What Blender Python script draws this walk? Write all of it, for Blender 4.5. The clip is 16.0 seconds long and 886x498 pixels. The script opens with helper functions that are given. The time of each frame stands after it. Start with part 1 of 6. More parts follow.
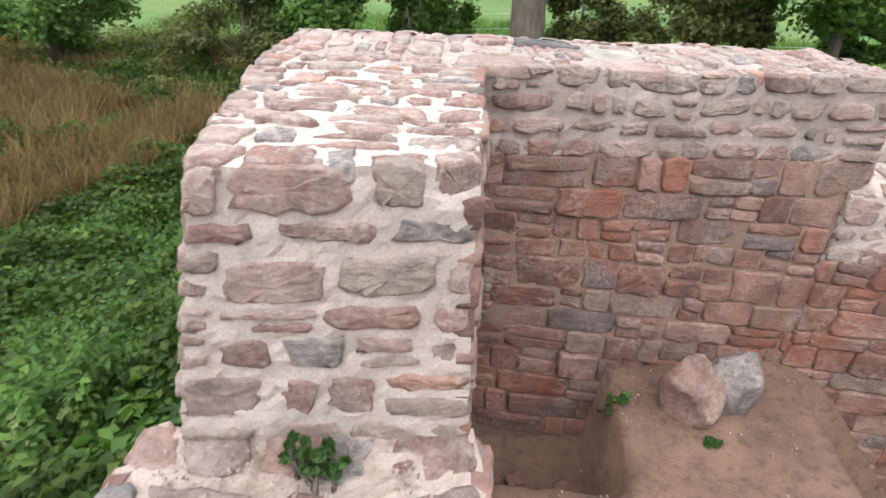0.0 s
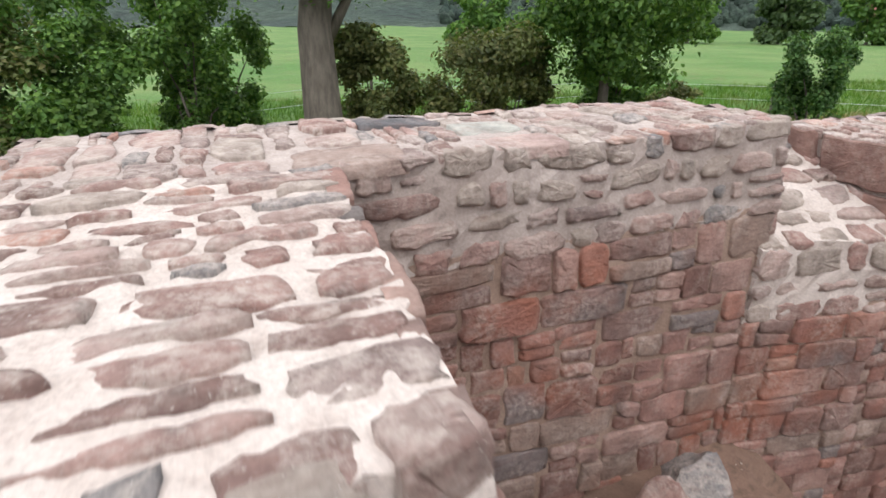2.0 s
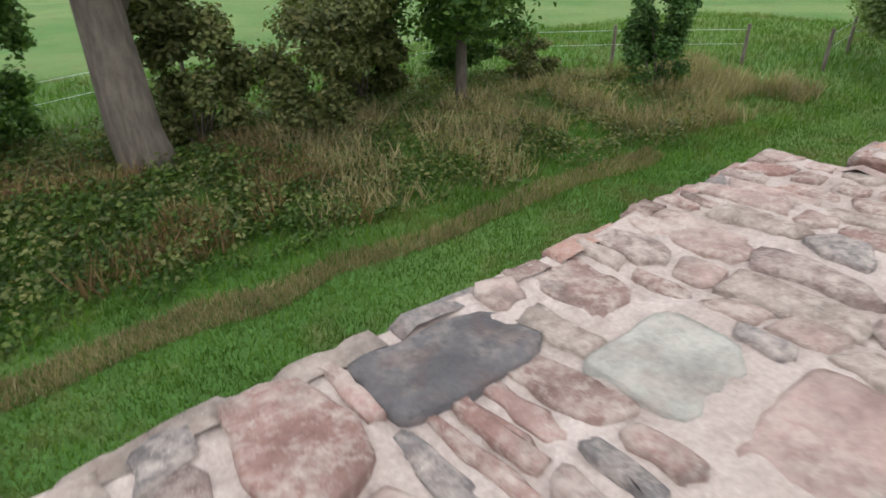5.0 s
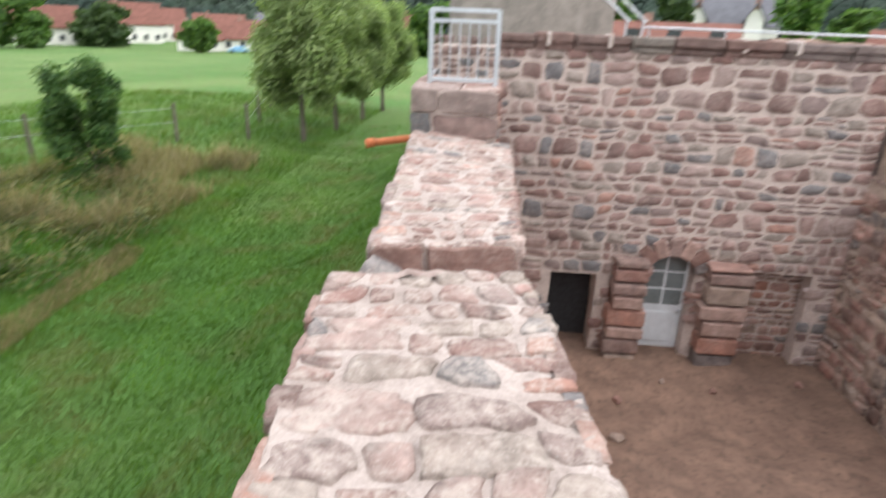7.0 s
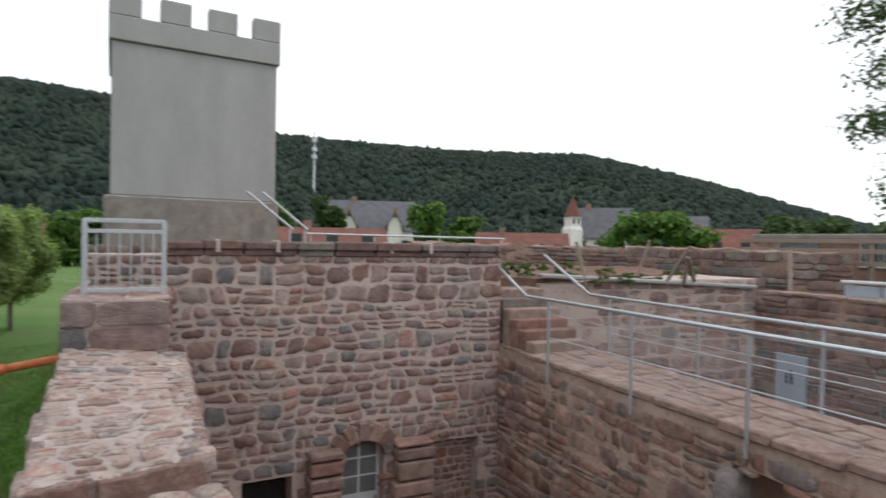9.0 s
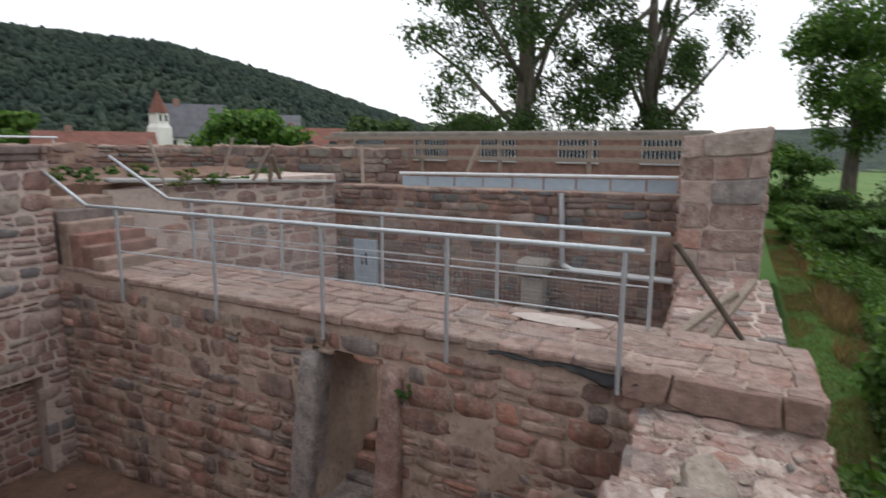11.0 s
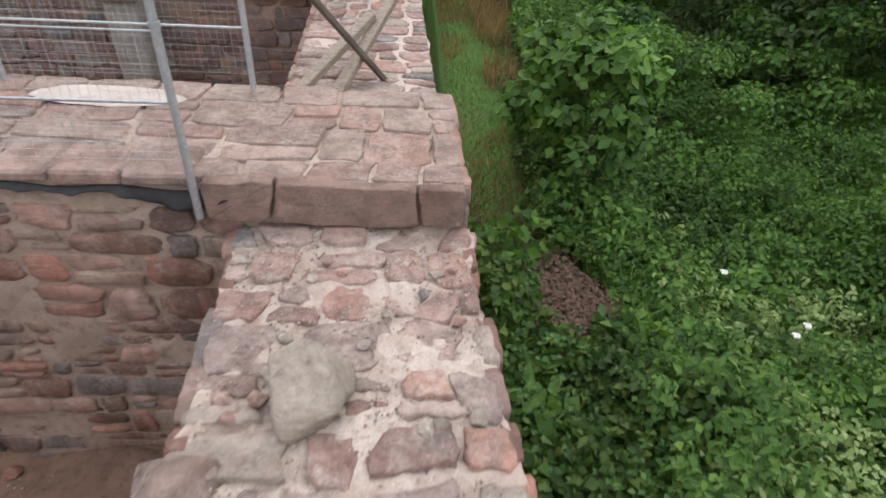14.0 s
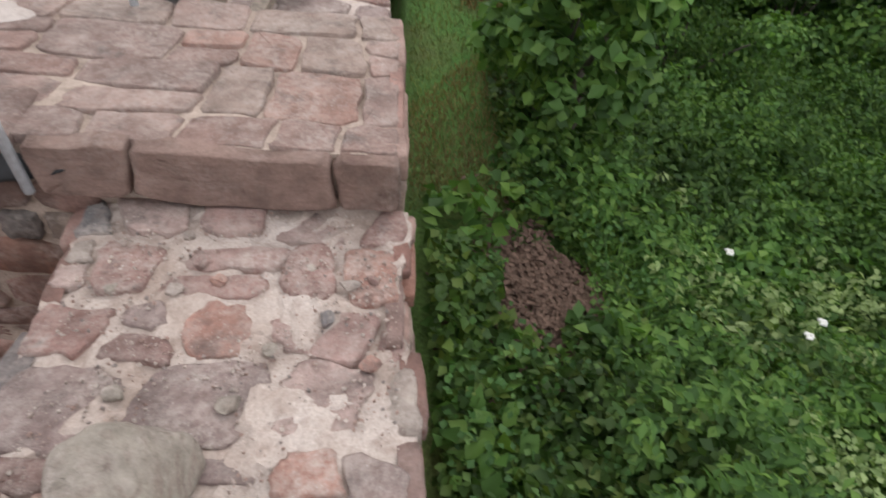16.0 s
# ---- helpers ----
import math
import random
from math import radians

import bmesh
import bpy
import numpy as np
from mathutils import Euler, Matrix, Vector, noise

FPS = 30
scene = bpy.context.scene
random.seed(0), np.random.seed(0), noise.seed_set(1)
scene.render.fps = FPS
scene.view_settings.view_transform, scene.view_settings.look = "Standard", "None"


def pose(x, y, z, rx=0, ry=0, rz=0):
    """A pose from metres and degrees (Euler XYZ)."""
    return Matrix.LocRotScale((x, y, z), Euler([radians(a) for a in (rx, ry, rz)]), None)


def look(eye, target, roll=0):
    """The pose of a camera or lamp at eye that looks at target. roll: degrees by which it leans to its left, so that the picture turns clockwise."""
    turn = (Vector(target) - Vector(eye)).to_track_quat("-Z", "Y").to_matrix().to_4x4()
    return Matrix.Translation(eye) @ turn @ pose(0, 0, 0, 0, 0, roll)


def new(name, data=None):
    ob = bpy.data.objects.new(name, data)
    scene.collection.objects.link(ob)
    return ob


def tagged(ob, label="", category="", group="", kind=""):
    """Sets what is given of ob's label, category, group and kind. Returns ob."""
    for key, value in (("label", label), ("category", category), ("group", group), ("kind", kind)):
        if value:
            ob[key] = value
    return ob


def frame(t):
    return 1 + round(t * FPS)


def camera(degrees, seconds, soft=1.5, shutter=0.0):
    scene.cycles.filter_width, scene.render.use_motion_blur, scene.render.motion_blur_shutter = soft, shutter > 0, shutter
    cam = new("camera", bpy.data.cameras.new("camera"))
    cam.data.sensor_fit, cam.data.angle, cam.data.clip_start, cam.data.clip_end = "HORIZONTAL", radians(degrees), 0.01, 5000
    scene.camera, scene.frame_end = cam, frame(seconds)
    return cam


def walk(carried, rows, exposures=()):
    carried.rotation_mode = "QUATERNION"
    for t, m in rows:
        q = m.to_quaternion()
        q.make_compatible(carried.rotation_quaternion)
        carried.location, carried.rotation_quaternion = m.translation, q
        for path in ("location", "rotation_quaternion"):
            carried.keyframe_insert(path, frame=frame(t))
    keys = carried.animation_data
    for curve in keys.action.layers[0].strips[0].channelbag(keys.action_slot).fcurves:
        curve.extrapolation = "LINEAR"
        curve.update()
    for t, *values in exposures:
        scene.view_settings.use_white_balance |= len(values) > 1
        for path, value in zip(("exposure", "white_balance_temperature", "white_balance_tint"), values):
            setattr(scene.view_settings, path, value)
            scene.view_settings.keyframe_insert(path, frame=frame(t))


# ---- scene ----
SIZE = 1.12
cam = camera(74.5, 16.0, 1.5, 0.4)
PATH = [
    (0, (0.949, -1.601, 0.689), (0.803, 0.137, -0.289), 2.9),
    (0.5, (0.903, -1.387, 0.6), (0.904, 0.389, -0.319), 1.8),
    (1, (0.806, -1.115, 0.556), (1.074, 0.677, -0.289), -0.4),
    (1.5, (0.725, -0.799, 0.547), (1.184, 0.984, -0.234), -0.5),
    (2, (0.681, -0.428, 0.546), (1.156, 1.36, -0.215), 0.3),
    (2.5, (0.589, 0.001, 0.613), (1.251, 1.747, -0.104), 2.9),
    (3, (0.589, 0.311, 0.793), (1.532, 1.888, 0.002), 4.8),
    (3.5, (0.642, 0.522, 0.928), (1.587, 2.027, 0.011), 3.1),
    (3.7, (0.642, 0.656, 0.964), (1.512, 2.188, 0.018), 1.5),
    (5.8, (0.673, 2.119, 0.751), (1.855, 3.446, -0.165), -7.9),
    (6, (0.704, 2.163, 0.794), (2.002, 3.335, -0.175), -9.8),
    (6.5, (0.620, 2.272, 1.020), (2.243, 2.860, 0.010), -0.2),
    (7, (0.804, 2.299, 1.052), (2.667, 2.455, 0.343), 2.2),
    (7.5, (0.652, 2.330, 1.058), (2.620, 2.143, 0.754), 0.4),
    (8, (0.803, 2.38, 1.047), (2.771, 2.025, 1.02), 0.8),
    (8.5, (0.77, 2.378, 1.048), (2.694, 1.832, 1.06), 0.7),
    (9, (0.599, 2.372, 1.088), (2.401, 1.506, 1.063), 1.1),
    (9.5, (0.658, 2.306, 1.093), (2.272, 1.127, 1.012), 1.4),
    (10, (0.721, 2.084, 1.065), (2.096, 0.64, 0.914), 1.9),
    (10.2, (0.673, 2.042, 1.036), (1.953, 0.516, 0.858), 1.8),
    (12.3, (0.578, 1.419, 1.122), (0.879, -0.408, 0.366), -0.4),
    (12.5, (0.56, 1.247, 1.084), (0.798, -0.558, 0.256), -0.1),
    (13, (0.43, 0.731, 0.992), (0.532, -0.984, -0.032), 0.4),
    (13.5, (0.305, 0.249, 0.903), (0.275, -1.392, -0.24), 1.4),
    (14, (0.209, -0.338, 0.899), (0.06, -1.923, -0.311), 4.0),
    (14.5, (0.107, -0.731, 0.818), (-0.043, -2.337, -0.364), 5.0),
    (15, (0.075, -1.08, 0.756), (-0.049, -2.667, -0.456), 5.1),
    (15.5, (0.0, -1.221, 0.648), (-0.107, -2.748, -0.639), 4.9),
    (16, (-0.158, -1.302, 0.618), (-0.347, -2.702, -0.798), 7.3),
]
walk(cam, [(t, look(Vector(eye) * SIZE, Vector(target) * SIZE, roll)) for t, eye, target, roll in PATH],
     [(0, 1.15), (1.5, 1.0), (3.5, 0.6), (6.5, 0.68), (7.0, 1.12), (7.5, 1.2), (8.0, 1.05), (8.5, 0.45), (9.0, 0.1), (9.5, -0.15), (10.2, -0.1), (12.3, 0.5), (14.8, 0.68), (16, 0.5)])

# ---------------------------------------------------------------- world and sun
SUN_EL, SUN_AZ = radians(52), radians(200)
world = bpy.data.worlds.new("world")
scene.world = world
world.use_nodes = True
wt = world.node_tree
sky = wt.nodes.new("ShaderNodeTexSky")
sky.sky_type = "NISHITA"
sky.sun_disc = False
sky.sun_elevation, sky.sun_rotation = SUN_EL, SUN_AZ
sky.air_density, sky.dust_density, sky.ozone_density = 1.0, 1.0, 1.0
cloud = wt.nodes.new("ShaderNodeMix")
cloud.data_type = "RGBA"
cloud.inputs[0].default_value = 0.9
cloud.inputs[7].default_value = (10.2, 10.4, 10.8, 1)
bg = wt.nodes["Background"]
bg.inputs["Strength"].default_value = 0.12
wt.links.new(sky.outputs["Color"], cloud.inputs[6])
wt.links.new(cloud.outputs[2], bg.inputs["Color"])
sun = new("sun", bpy.data.lights.new("sun", "SUN"))
sun.data.energy, sun.data.angle, sun.data.color = 0.6, radians(40), (1.0, 0.97, 0.92)
sun.matrix_world = Matrix.Translation((0, 0, 40)) @ Vector(
    (-math.sin(SUN_AZ) * math.cos(SUN_EL), -math.cos(SUN_AZ) * math.cos(SUN_EL), -math.sin(SUN_EL))).to_track_quat("-Z", "Y").to_matrix().to_4x4()

# ---------------------------------------------------------------- materials
class Nodes:
    """Short hand for a node material."""

    def __init__(self, name, rough=0.9, metal=0.0):
        self.m = bpy.data.materials.new(name)
        self.m.use_nodes = True
        self.t = self.m.node_tree
        self.b = self.t.nodes["Principled BSDF"]
        self.b.inputs["Roughness"].default_value = rough
        self.b.inputs["Metallic"].default_value = metal
        self.b.inputs["Specular IOR Level"].default_value = 0.3
        self.pos = self.t.nodes.new("ShaderNodeNewGeometry").outputs["Position"]

    def put(self, kind, **values):
        n = self.t.nodes.new(kind)
        for key, v in values.items():
            n.inputs[key].default_value = v
        return n

    def link(self, a, b):
        self.t.links.new(a, b)

    def noise(self, scale, detail=4, rough=0.6, stretch=None):
        n = self.put("ShaderNodeTexNoise", Scale=scale, Detail=detail, Roughness=rough)
        src = self.pos
        if stretch:
            mp = self.put("ShaderNodeMapping")
            mp.inputs["Scale"].default_value = stretch
            self.link(src, mp.inputs["Vector"])
            src = mp.outputs["Vector"]
        self.link(src, n.inputs["Vector"])
        return n.outputs["Fac"]

    def ramp(self, fac, stops, step=False):
        r = self.t.nodes.new("ShaderNodeValToRGB")
        r.color_ramp.interpolation = "CONSTANT" if step else "LINEAR"
        e = r.color_ramp.elements
        while len(e) < len(stops):
            e.new(0.5)
        for k, (p, c) in zip(e, stops):
            k.position, k.color = p, (*c, 1) if len(c) == 3 else c
        self.link(fac, r.inputs["Fac"])
        return r.outputs["Color"]

    def mix(self, fac, a, b, mode="MIX"):
        n = self.t.nodes.new("ShaderNodeMix")
        n.data_type, n.blend_type = "RGBA", mode
        for sock, v in ((n.inputs[0], fac), (n.inputs[6], a), (n.inputs[7], b)):
            if isinstance(v, (int, float)):
                sock.default_value = v
            elif isinstance(v, tuple):
                sock.default_value = (*v, 1)
            else:
                self.link(v, sock)
        return n.outputs[2]

    def done(self, color, bump=None, strength=0.4, dist=0.01, rough=None):
        if isinstance(color, tuple):
            self.b.inputs["Base Color"].default_value = (*color, 1)
        else:
            self.link(color, self.b.inputs["Base Color"])
        if bump is not None:
            n = self.put("ShaderNodeBump", Strength=strength, Distance=dist)
            self.link(bump, n.inputs["Height"])
            self.link(n.outputs["Normal"], self.b.inputs["Normal"])
        if rough is not None:
            self.link(rough, self.b.inputs["Roughness"])
        return self.m


def grey(v):
    return (v, v, v)


PINK = [(0.0, (0.29, 0.150, 0.125)), (0.16, (0.36, 0.205, 0.175)), (0.32, (0.235, 0.130, 0.110)), (0.46, (0.34, 0.245, 0.205)),
        (0.60, (0.40, 0.255, 0.220)), (0.74, (0.27, 0.175, 0.155)), (0.86, (0.20, 0.165, 0.160)), (0.95, (0.40, 0.195, 0.150))]


def stone_material(name, tones, island=False, worn=0.5, dark=1.0, stain=0.0, rust=0.0, smear=0.0):
    k = Nodes(name, 0.92)
    if island:
        rnd = k.t.nodes.new("ShaderNodeNewGeometry").outputs["Random Per Island"]
    else:
        rnd = k.t.nodes.new("ShaderNodeObjectInfo").outputs["Random"]
    base = k.ramp(rnd, tones, True)
    big, fine, streak = k.noise(5, 5), k.noise(55, 6, 0.7), k.noise(9, 4, 0.6, (1, 1, 5))
    base = k.mix(1.0, base, k.ramp(big, [(0.3, grey(0.62 * dark)), (0.7, grey(1.25 * dark))]), "MULTIPLY")
    base = k.mix(k.ramp(streak, [(0.48, grey(0)), (0.75, grey(0.55))]), base, (0.17, 0.10, 0.085))
    if rust:
        base = k.mix(k.ramp(k.noise(1.1, 4, 0.6), [(0.52, grey(0)), (0.68, grey(rust))]), base, (0.34, 0.115, 0.065))
    if stain:
        base = k.mix(k.ramp(k.noise(2.2, 5, 0.65, (1, 1, 0.16)), [(0.46, grey(0)), (0.60, grey(stain))]), base, (0.055, 0.045, 0.038))
    base = k.mix(1.0, base, k.ramp(fine, [(0.25, grey(0.8)), (0.75, grey(1.18))]), "MULTIPLY")
    lich = k.mix(1.0, k.ramp(k.noise(3.1, 3), [(0.42, grey(0)), (0.64, grey(worn))]), k.ramp(k.noise(24, 6, 0.7), [(0.40, grey(0)), (0.66, grey(1))]), "MULTIPLY")
    base = k.mix(lich, base, (0.55, 0.46, 0.41))
    if smear:
        wash = k.mix(0.45, k.noise(7, 5, 0.7), k.noise(33, 6, 0.75))
        base = k.mix(k.ramp(wash, [(0.47, grey(0)), (0.60, grey(smear))]), base, (0.55, 0.47, 0.42))
        base = k.mix(k.ramp(k.noise(4.2, 4, 0.7), [(0.56, grey(0)), (0.70, grey(0.5))]), base, (0.085, 0.078, 0.075))
        base = k.mix(k.ramp(k.noise(95, 3, 0.6), [(0.66, grey(0)), (0.72, grey(0.6))]), base, (0.62, 0.58, 0.53))
    bump = k.mix(0.45, k.mix(0.5, k.noise(17, 5, 0.65), streak), fine)
    return k.done(base, bump, 1.0, 0.035)


def mortar_material(name, a, b, dirt):
    k = Nodes(name, 0.95)
    n1, n2, n3 = k.noise(2.2, 4), k.noise(70, 5, 0.75), k.noise(11, 5)
    base = k.mix(k.ramp(n1, [(0.35, grey(0)), (0.65, grey(1))]), a, b)
    base = k.mix(k.ramp(n3, [(0.5, grey(0)), (0.72, grey(0.7))]), base, dirt)
    base = k.mix(1.0, base, k.ramp(n2, [(0.3, grey(0.75)), (0.7, grey(1.15))]), "MULTIPLY")
    return k.done(base, k.mix(0.5, n2, n3), 0.6, 0.012)


def simple(name, color, rough=0.6, metal=0.0, var=0.15, scale=12, bump=0.15, stretch=None):
    k = Nodes(name, rough, metal)
    n, f = k.noise(scale, 4, 0.6, stretch), k.noise(scale * 7, 4, 0.7)
    tone = k.ramp(n, [(0.3, grey(1 - var)), (0.7, grey(1 + var))])
    base = k.mix(1.0, tuple(color), tone, "MULTIPLY")
    base = k.mix(1.0, base, k.ramp(f, [(0.3, grey(1 - var / 2)), (0.7, grey(1 + var / 2))]), "MULTIPLY")
    return k.done(base, f, bump, 0.004)


def leaf_material(name, tones, dry=0.0):
    k = Nodes(name, 0.55)
    rnd = k.t.nodes.new("ShaderNodeNewGeometry").outputs["Random Per Island"]
    base = k.mix(1.0, k.ramp(rnd, tones), k.ramp(k.noise(0.9, 3), [(0.3, grey(0.65)), (0.7, grey(1.3))]), "MULTIPLY")
    if dry:
        base = k.mix(k.ramp(k.noise(0.55, 5, 0.65), [(0.52, grey(0)), (0.68, grey(dry))]), base, (0.16, 0.125, 0.05))
    m = k.done(base)
    tr = k.put("ShaderNodeBsdfTranslucent")
    k.link(k.mix(1.0, base, (1.1, 1.2, 0.6), "MULTIPLY"), tr.inputs["Color"])
    mx = k.put("ShaderNodeMixShader", Fac=0.38)
    k.link(k.b.outputs[0], mx.inputs[1])
    k.link(tr.outputs[0], mx.inputs[2])
    k.link(mx.outputs[0], k.t.nodes["Material Output"].inputs["Surface"])
    return m


FRESH = [(p, (c[0] * 1.04, c[1] * 1.18, c[2] * 1.22)) for p, c in PINK]
PALER = [(p, (c[0] * 1.2, c[1] * 1.25, c[2] * 1.22)) for p, c in PINK]
M_RUBBLE = stone_material("rubble_sandstone", [(p, (c[0] * 0.96, c[1] * 1.12, c[2] * 1.18)) for p, c in PINK], worn=0.5)
M_RUBBLE_J = stone_material("rubble_sandstone_small", [(p, (c[0] * 0.96, c[1] * 1.12, c[2] * 1.18)) for p, c in PINK], True, worn=0.5)
M_STONE = stone_material("sandstone", FRESH, worn=0.8, smear=0.35)
M_STONE_J = stone_material("sandstone_small", FRESH, True, worn=0.6, smear=0.35)
M_CAP = stone_material("mortared_sandstone", FRESH, worn=0.9, smear=0.75)
M_CAP_J = stone_material("mortared_sandstone_small", FRESH, True, worn=0.9, smear=0.75)
M_INNER = stone_material("red_sandstone", [(p, (c[0] * 0.95, c[1] * 0.93, c[2] * 0.92)) for p, c in PINK], worn=0.55, rust=0.6, stain=0.2)
M_INNER_J = stone_material("red_sandstone_small", [(p, (c[0] * 0.95, c[1] * 0.93, c[2] * 0.92)) for p, c in PINK], True, worn=0.55, rust=0.6, stain=0.2)
OLD = [(p, (c[0] * 0.97, c[1] * 1.0, c[2] * 0.98)) for p, c in PINK]
M_STAINED = stone_material("sandstone_stained", PALER, worn=0.6, stain=0.55, rust=0.25)
TROD = [(p, (c[0] * 0.45 + 0.15, c[1] * 0.5 + 0.10, c[2] * 0.5 + 0.085)) for p, c in PINK]
M_TREAD = stone_material("sandstone_trodden", TROD, worn=0.5, smear=0.3)
M_TREAD_J = stone_material("sandstone_trodden_small", TROD, True, worn=0.5, smear=0.3)
M_STAINED_J = stone_material("sandstone_stained_small", PALER, True, worn=0.6, stain=0.55, rust=0.25)
M_OLD = stone_material("sandstone_old", OLD, worn=0.3)
M_OLD_J = stone_material("sandstone_old_small", OLD, True, worn=0.3)
DARK = [(p, (c[0] * 0.70, c[1] * 0.86, c[2] * 0.90)) for p, c in PINK]
M_DARK = stone_material("sandstone_weathered", DARK, worn=0.2)
M_DARK_J = stone_material("sandstone_weathered_small", DARK, True, worn=0.2)
M_LIP = stone_material("brown_ashlar", [(0.0, (0.22, 0.145, 0.12)), (0.5, (0.27, 0.18, 0.15)), (1.0, (0.25, 0.175, 0.145))], worn=0.3)
M_PALE = mortar_material("lime_mortar", (0.58, 0.505, 0.465), (0.49, 0.415, 0.375), (0.37, 0.30, 0.265))
M_WEATHERED = mortar_material("weathered_lime_mortar", (0.46, 0.39, 0.358), (0.37, 0.305, 0.275), (0.25, 0.20, 0.18))
M_MORTAR_C = mortar_material("buff_mortar", (0.51, 0.415, 0.37), (0.57, 0.475, 0.425), (0.36, 0.28, 0.24))
M_MORTAR_OLD = mortar_material("old_mortar", (0.27, 0.185, 0.145), (0.35, 0.25, 0.20), (0.17, 0.115, 0.09))
M_EARTH = mortar_material("red_earth", (0.25, 0.155, 0.115), (0.16, 0.10, 0.076), (0.08, 0.058, 0.042))
M_BED = mortar_material("stained_bedding", (0.46, 0.36, 0.30), (0.34, 0.26, 0.215), (0.17, 0.13, 0.105))
M_CONCRETE = simple("grey_render", (0.36, 0.36, 0.355), 0.9, 0, 0.08, 1.5, 0.3, (1, 1, 0.4))
M_PLINTH = simple("weathered_concrete", (0.25, 0.225, 0.20), 0.95, 0, 0.25, 2.5, 0.3)
M_STEEL = simple("galvanised_steel", (0.50, 0.53, 0.56), 0.45, 0.7, 0.15, 30, 0.1)
M_TIMBER = simple("grey_timber", (0.27, 0.22, 0.18), 0.85, 0, 0.3, 14, 0.4, (1, 1, 6))
M_WHITE = simple("white_paint", (0.62, 0.64, 0.66), 0.5, 0, 0.08, 6, 0.1)
M_PANE = simple("door_pane", (0.16, 0.18, 0.18), 0.15, 0, 0.2, 3, 0.0)
# black of the felt and tyres, also the painted dark of the cellar opening
M_BLACK = simple("felt_and_shade_black", (0.03, 0.03, 0.032), 0.8, 0, 0.3, 12, 0.3)
M_BLUE = simple("blue_grey_sheet", (0.36, 0.43, 0.50), 0.5, 0.1, 0.1, 5, 0.1)
M_CLAY = simple("orange_clay_pipe", (0.48, 0.15, 0.06), 0.6, 0, 0.2, 10, 0.2)
M_ROOF = simple("red_roof_tiles", (0.165, 0.072, 0.055), 0.85, 0, 0.25, 0.8, 0.3)
M_ROOF_GREY = simple("slate_roof", (0.12, 0.12, 0.135), 0.8, 0, 0.2, 0.8, 0.3)
M_PLASTER = simple("white_plaster", (0.72, 0.70, 0.66), 0.9, 0, 0.08, 0.6, 0.1)
M_BRICK = simple("red_brick", (0.28, 0.17, 0.14), 0.9, 0, 0.3, 5, 0.4)
M_BARK = simple("tree_bark", (0.135, 0.115, 0.095), 0.95, 0, 0.35, 9, 0.9, (1, 1, 0.25))
M_WINDOW = simple("dark_window", (0.05, 0.055, 0.06), 0.2, 0, 0.1, 2, 0.0)
M_HERB = leaf_material("dark_herbs", [(0.0, (0.030, 0.064, 0.013)), (0.6, (0.058, 0.112, 0.020)), (1.0, (0.115, 0.165, 0.032))])
M_LEAF = leaf_material("green_leaves", [(0.0, (0.050, 0.110, 0.026)), (0.5, (0.086, 0.178, 0.036)), (1.0, (0.15, 0.25, 0.052))])
M_LEAF_B = leaf_material("bright_leaves", [(0.0, (0.04, 0.095, 0.025)), (0.6, (0.065, 0.15, 0.036)), (1.0, (0.12, 0.2, 0.05))])
M_LEAF_O = leaf_material("olive_leaves", [(0.0, (0.075, 0.10, 0.035)), (0.6, (0.135, 0.16, 0.05)), (1.0, (0.21, 0.20, 0.08))])
M_LEAF_D = leaf_material("dark_leaves", [(0.0, (0.038, 0.072, 0.026)), (0.6, (0.06, 0.105, 0.036)), (1.0, (0.10, 0.15, 0.05))])
M_LEAF_W = leaf_material("willow_leaves", [(0.0, (0.15, 0.225, 0.075)), (1.0, (0.34, 0.42, 0.18))])
M_STRAW = leaf_material("dry_grass", [(0.0, (0.16, 0.095, 0.05)), (0.6, (0.24, 0.16, 0.085)), (1.0, (0.32, 0.24, 0.13))])
M_HAY = leaf_material("pale_straw", [(0.0, (0.20, 0.165, 0.085)), (0.6, (0.30, 0.25, 0.14)), (1.0, (0.40, 0.35, 0.22))])
M_GRASS = leaf_material("grass_blades", dry=0.65, tones=[(0.0, (0.048, 0.112, 0.010)), (0.7, (0.082, 0.180, 0.016)), (1.0, (0.135, 0.215, 0.036))])
M_LITTER = simple("dead_leaves", (0.12, 0.075, 0.055), 0.9, 0, 0.5, 30, 0.6)


def ground_material():
    k = Nodes("meadow", 0.95)
    n1, n2, n3 = k.noise(0.12, 4), k.noise(1.1, 5), k.noise(26, 5, 0.75)
    base = k.mix(k.ramp(n1, [(0.4, grey(0)), (0.62, grey(1))]), (0.07, 0.16, 0.032), (0.125, 0.20, 0.055))
    base = k.mix(k.ramp(n2, [(0.52, grey(0)), (0.7, grey(0.55))]), base, (0.14, 0.115, 0.05))
    base = k.mix(1.0, base, k.ramp(n3, [(0.3, grey(0.5)), (0.7, grey(1.4))]), "MULTIPLY")
    return k.done(base, n3, 0.8, 0.04)


M_GROUND = ground_material()


def hazed_forest_material():
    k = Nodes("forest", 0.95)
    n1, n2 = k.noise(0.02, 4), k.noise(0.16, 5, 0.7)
    # greens shifted towards blue: the haze of distance is put into the colour
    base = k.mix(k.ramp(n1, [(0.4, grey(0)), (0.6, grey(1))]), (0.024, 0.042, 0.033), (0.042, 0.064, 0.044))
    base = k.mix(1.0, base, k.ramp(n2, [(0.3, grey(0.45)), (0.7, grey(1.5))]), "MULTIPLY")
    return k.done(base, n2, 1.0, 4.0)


M_FOREST_HAZED = hazed_forest_material()

# ---------------------------------------------------------------- mesh helpers
rng = random.Random(7)


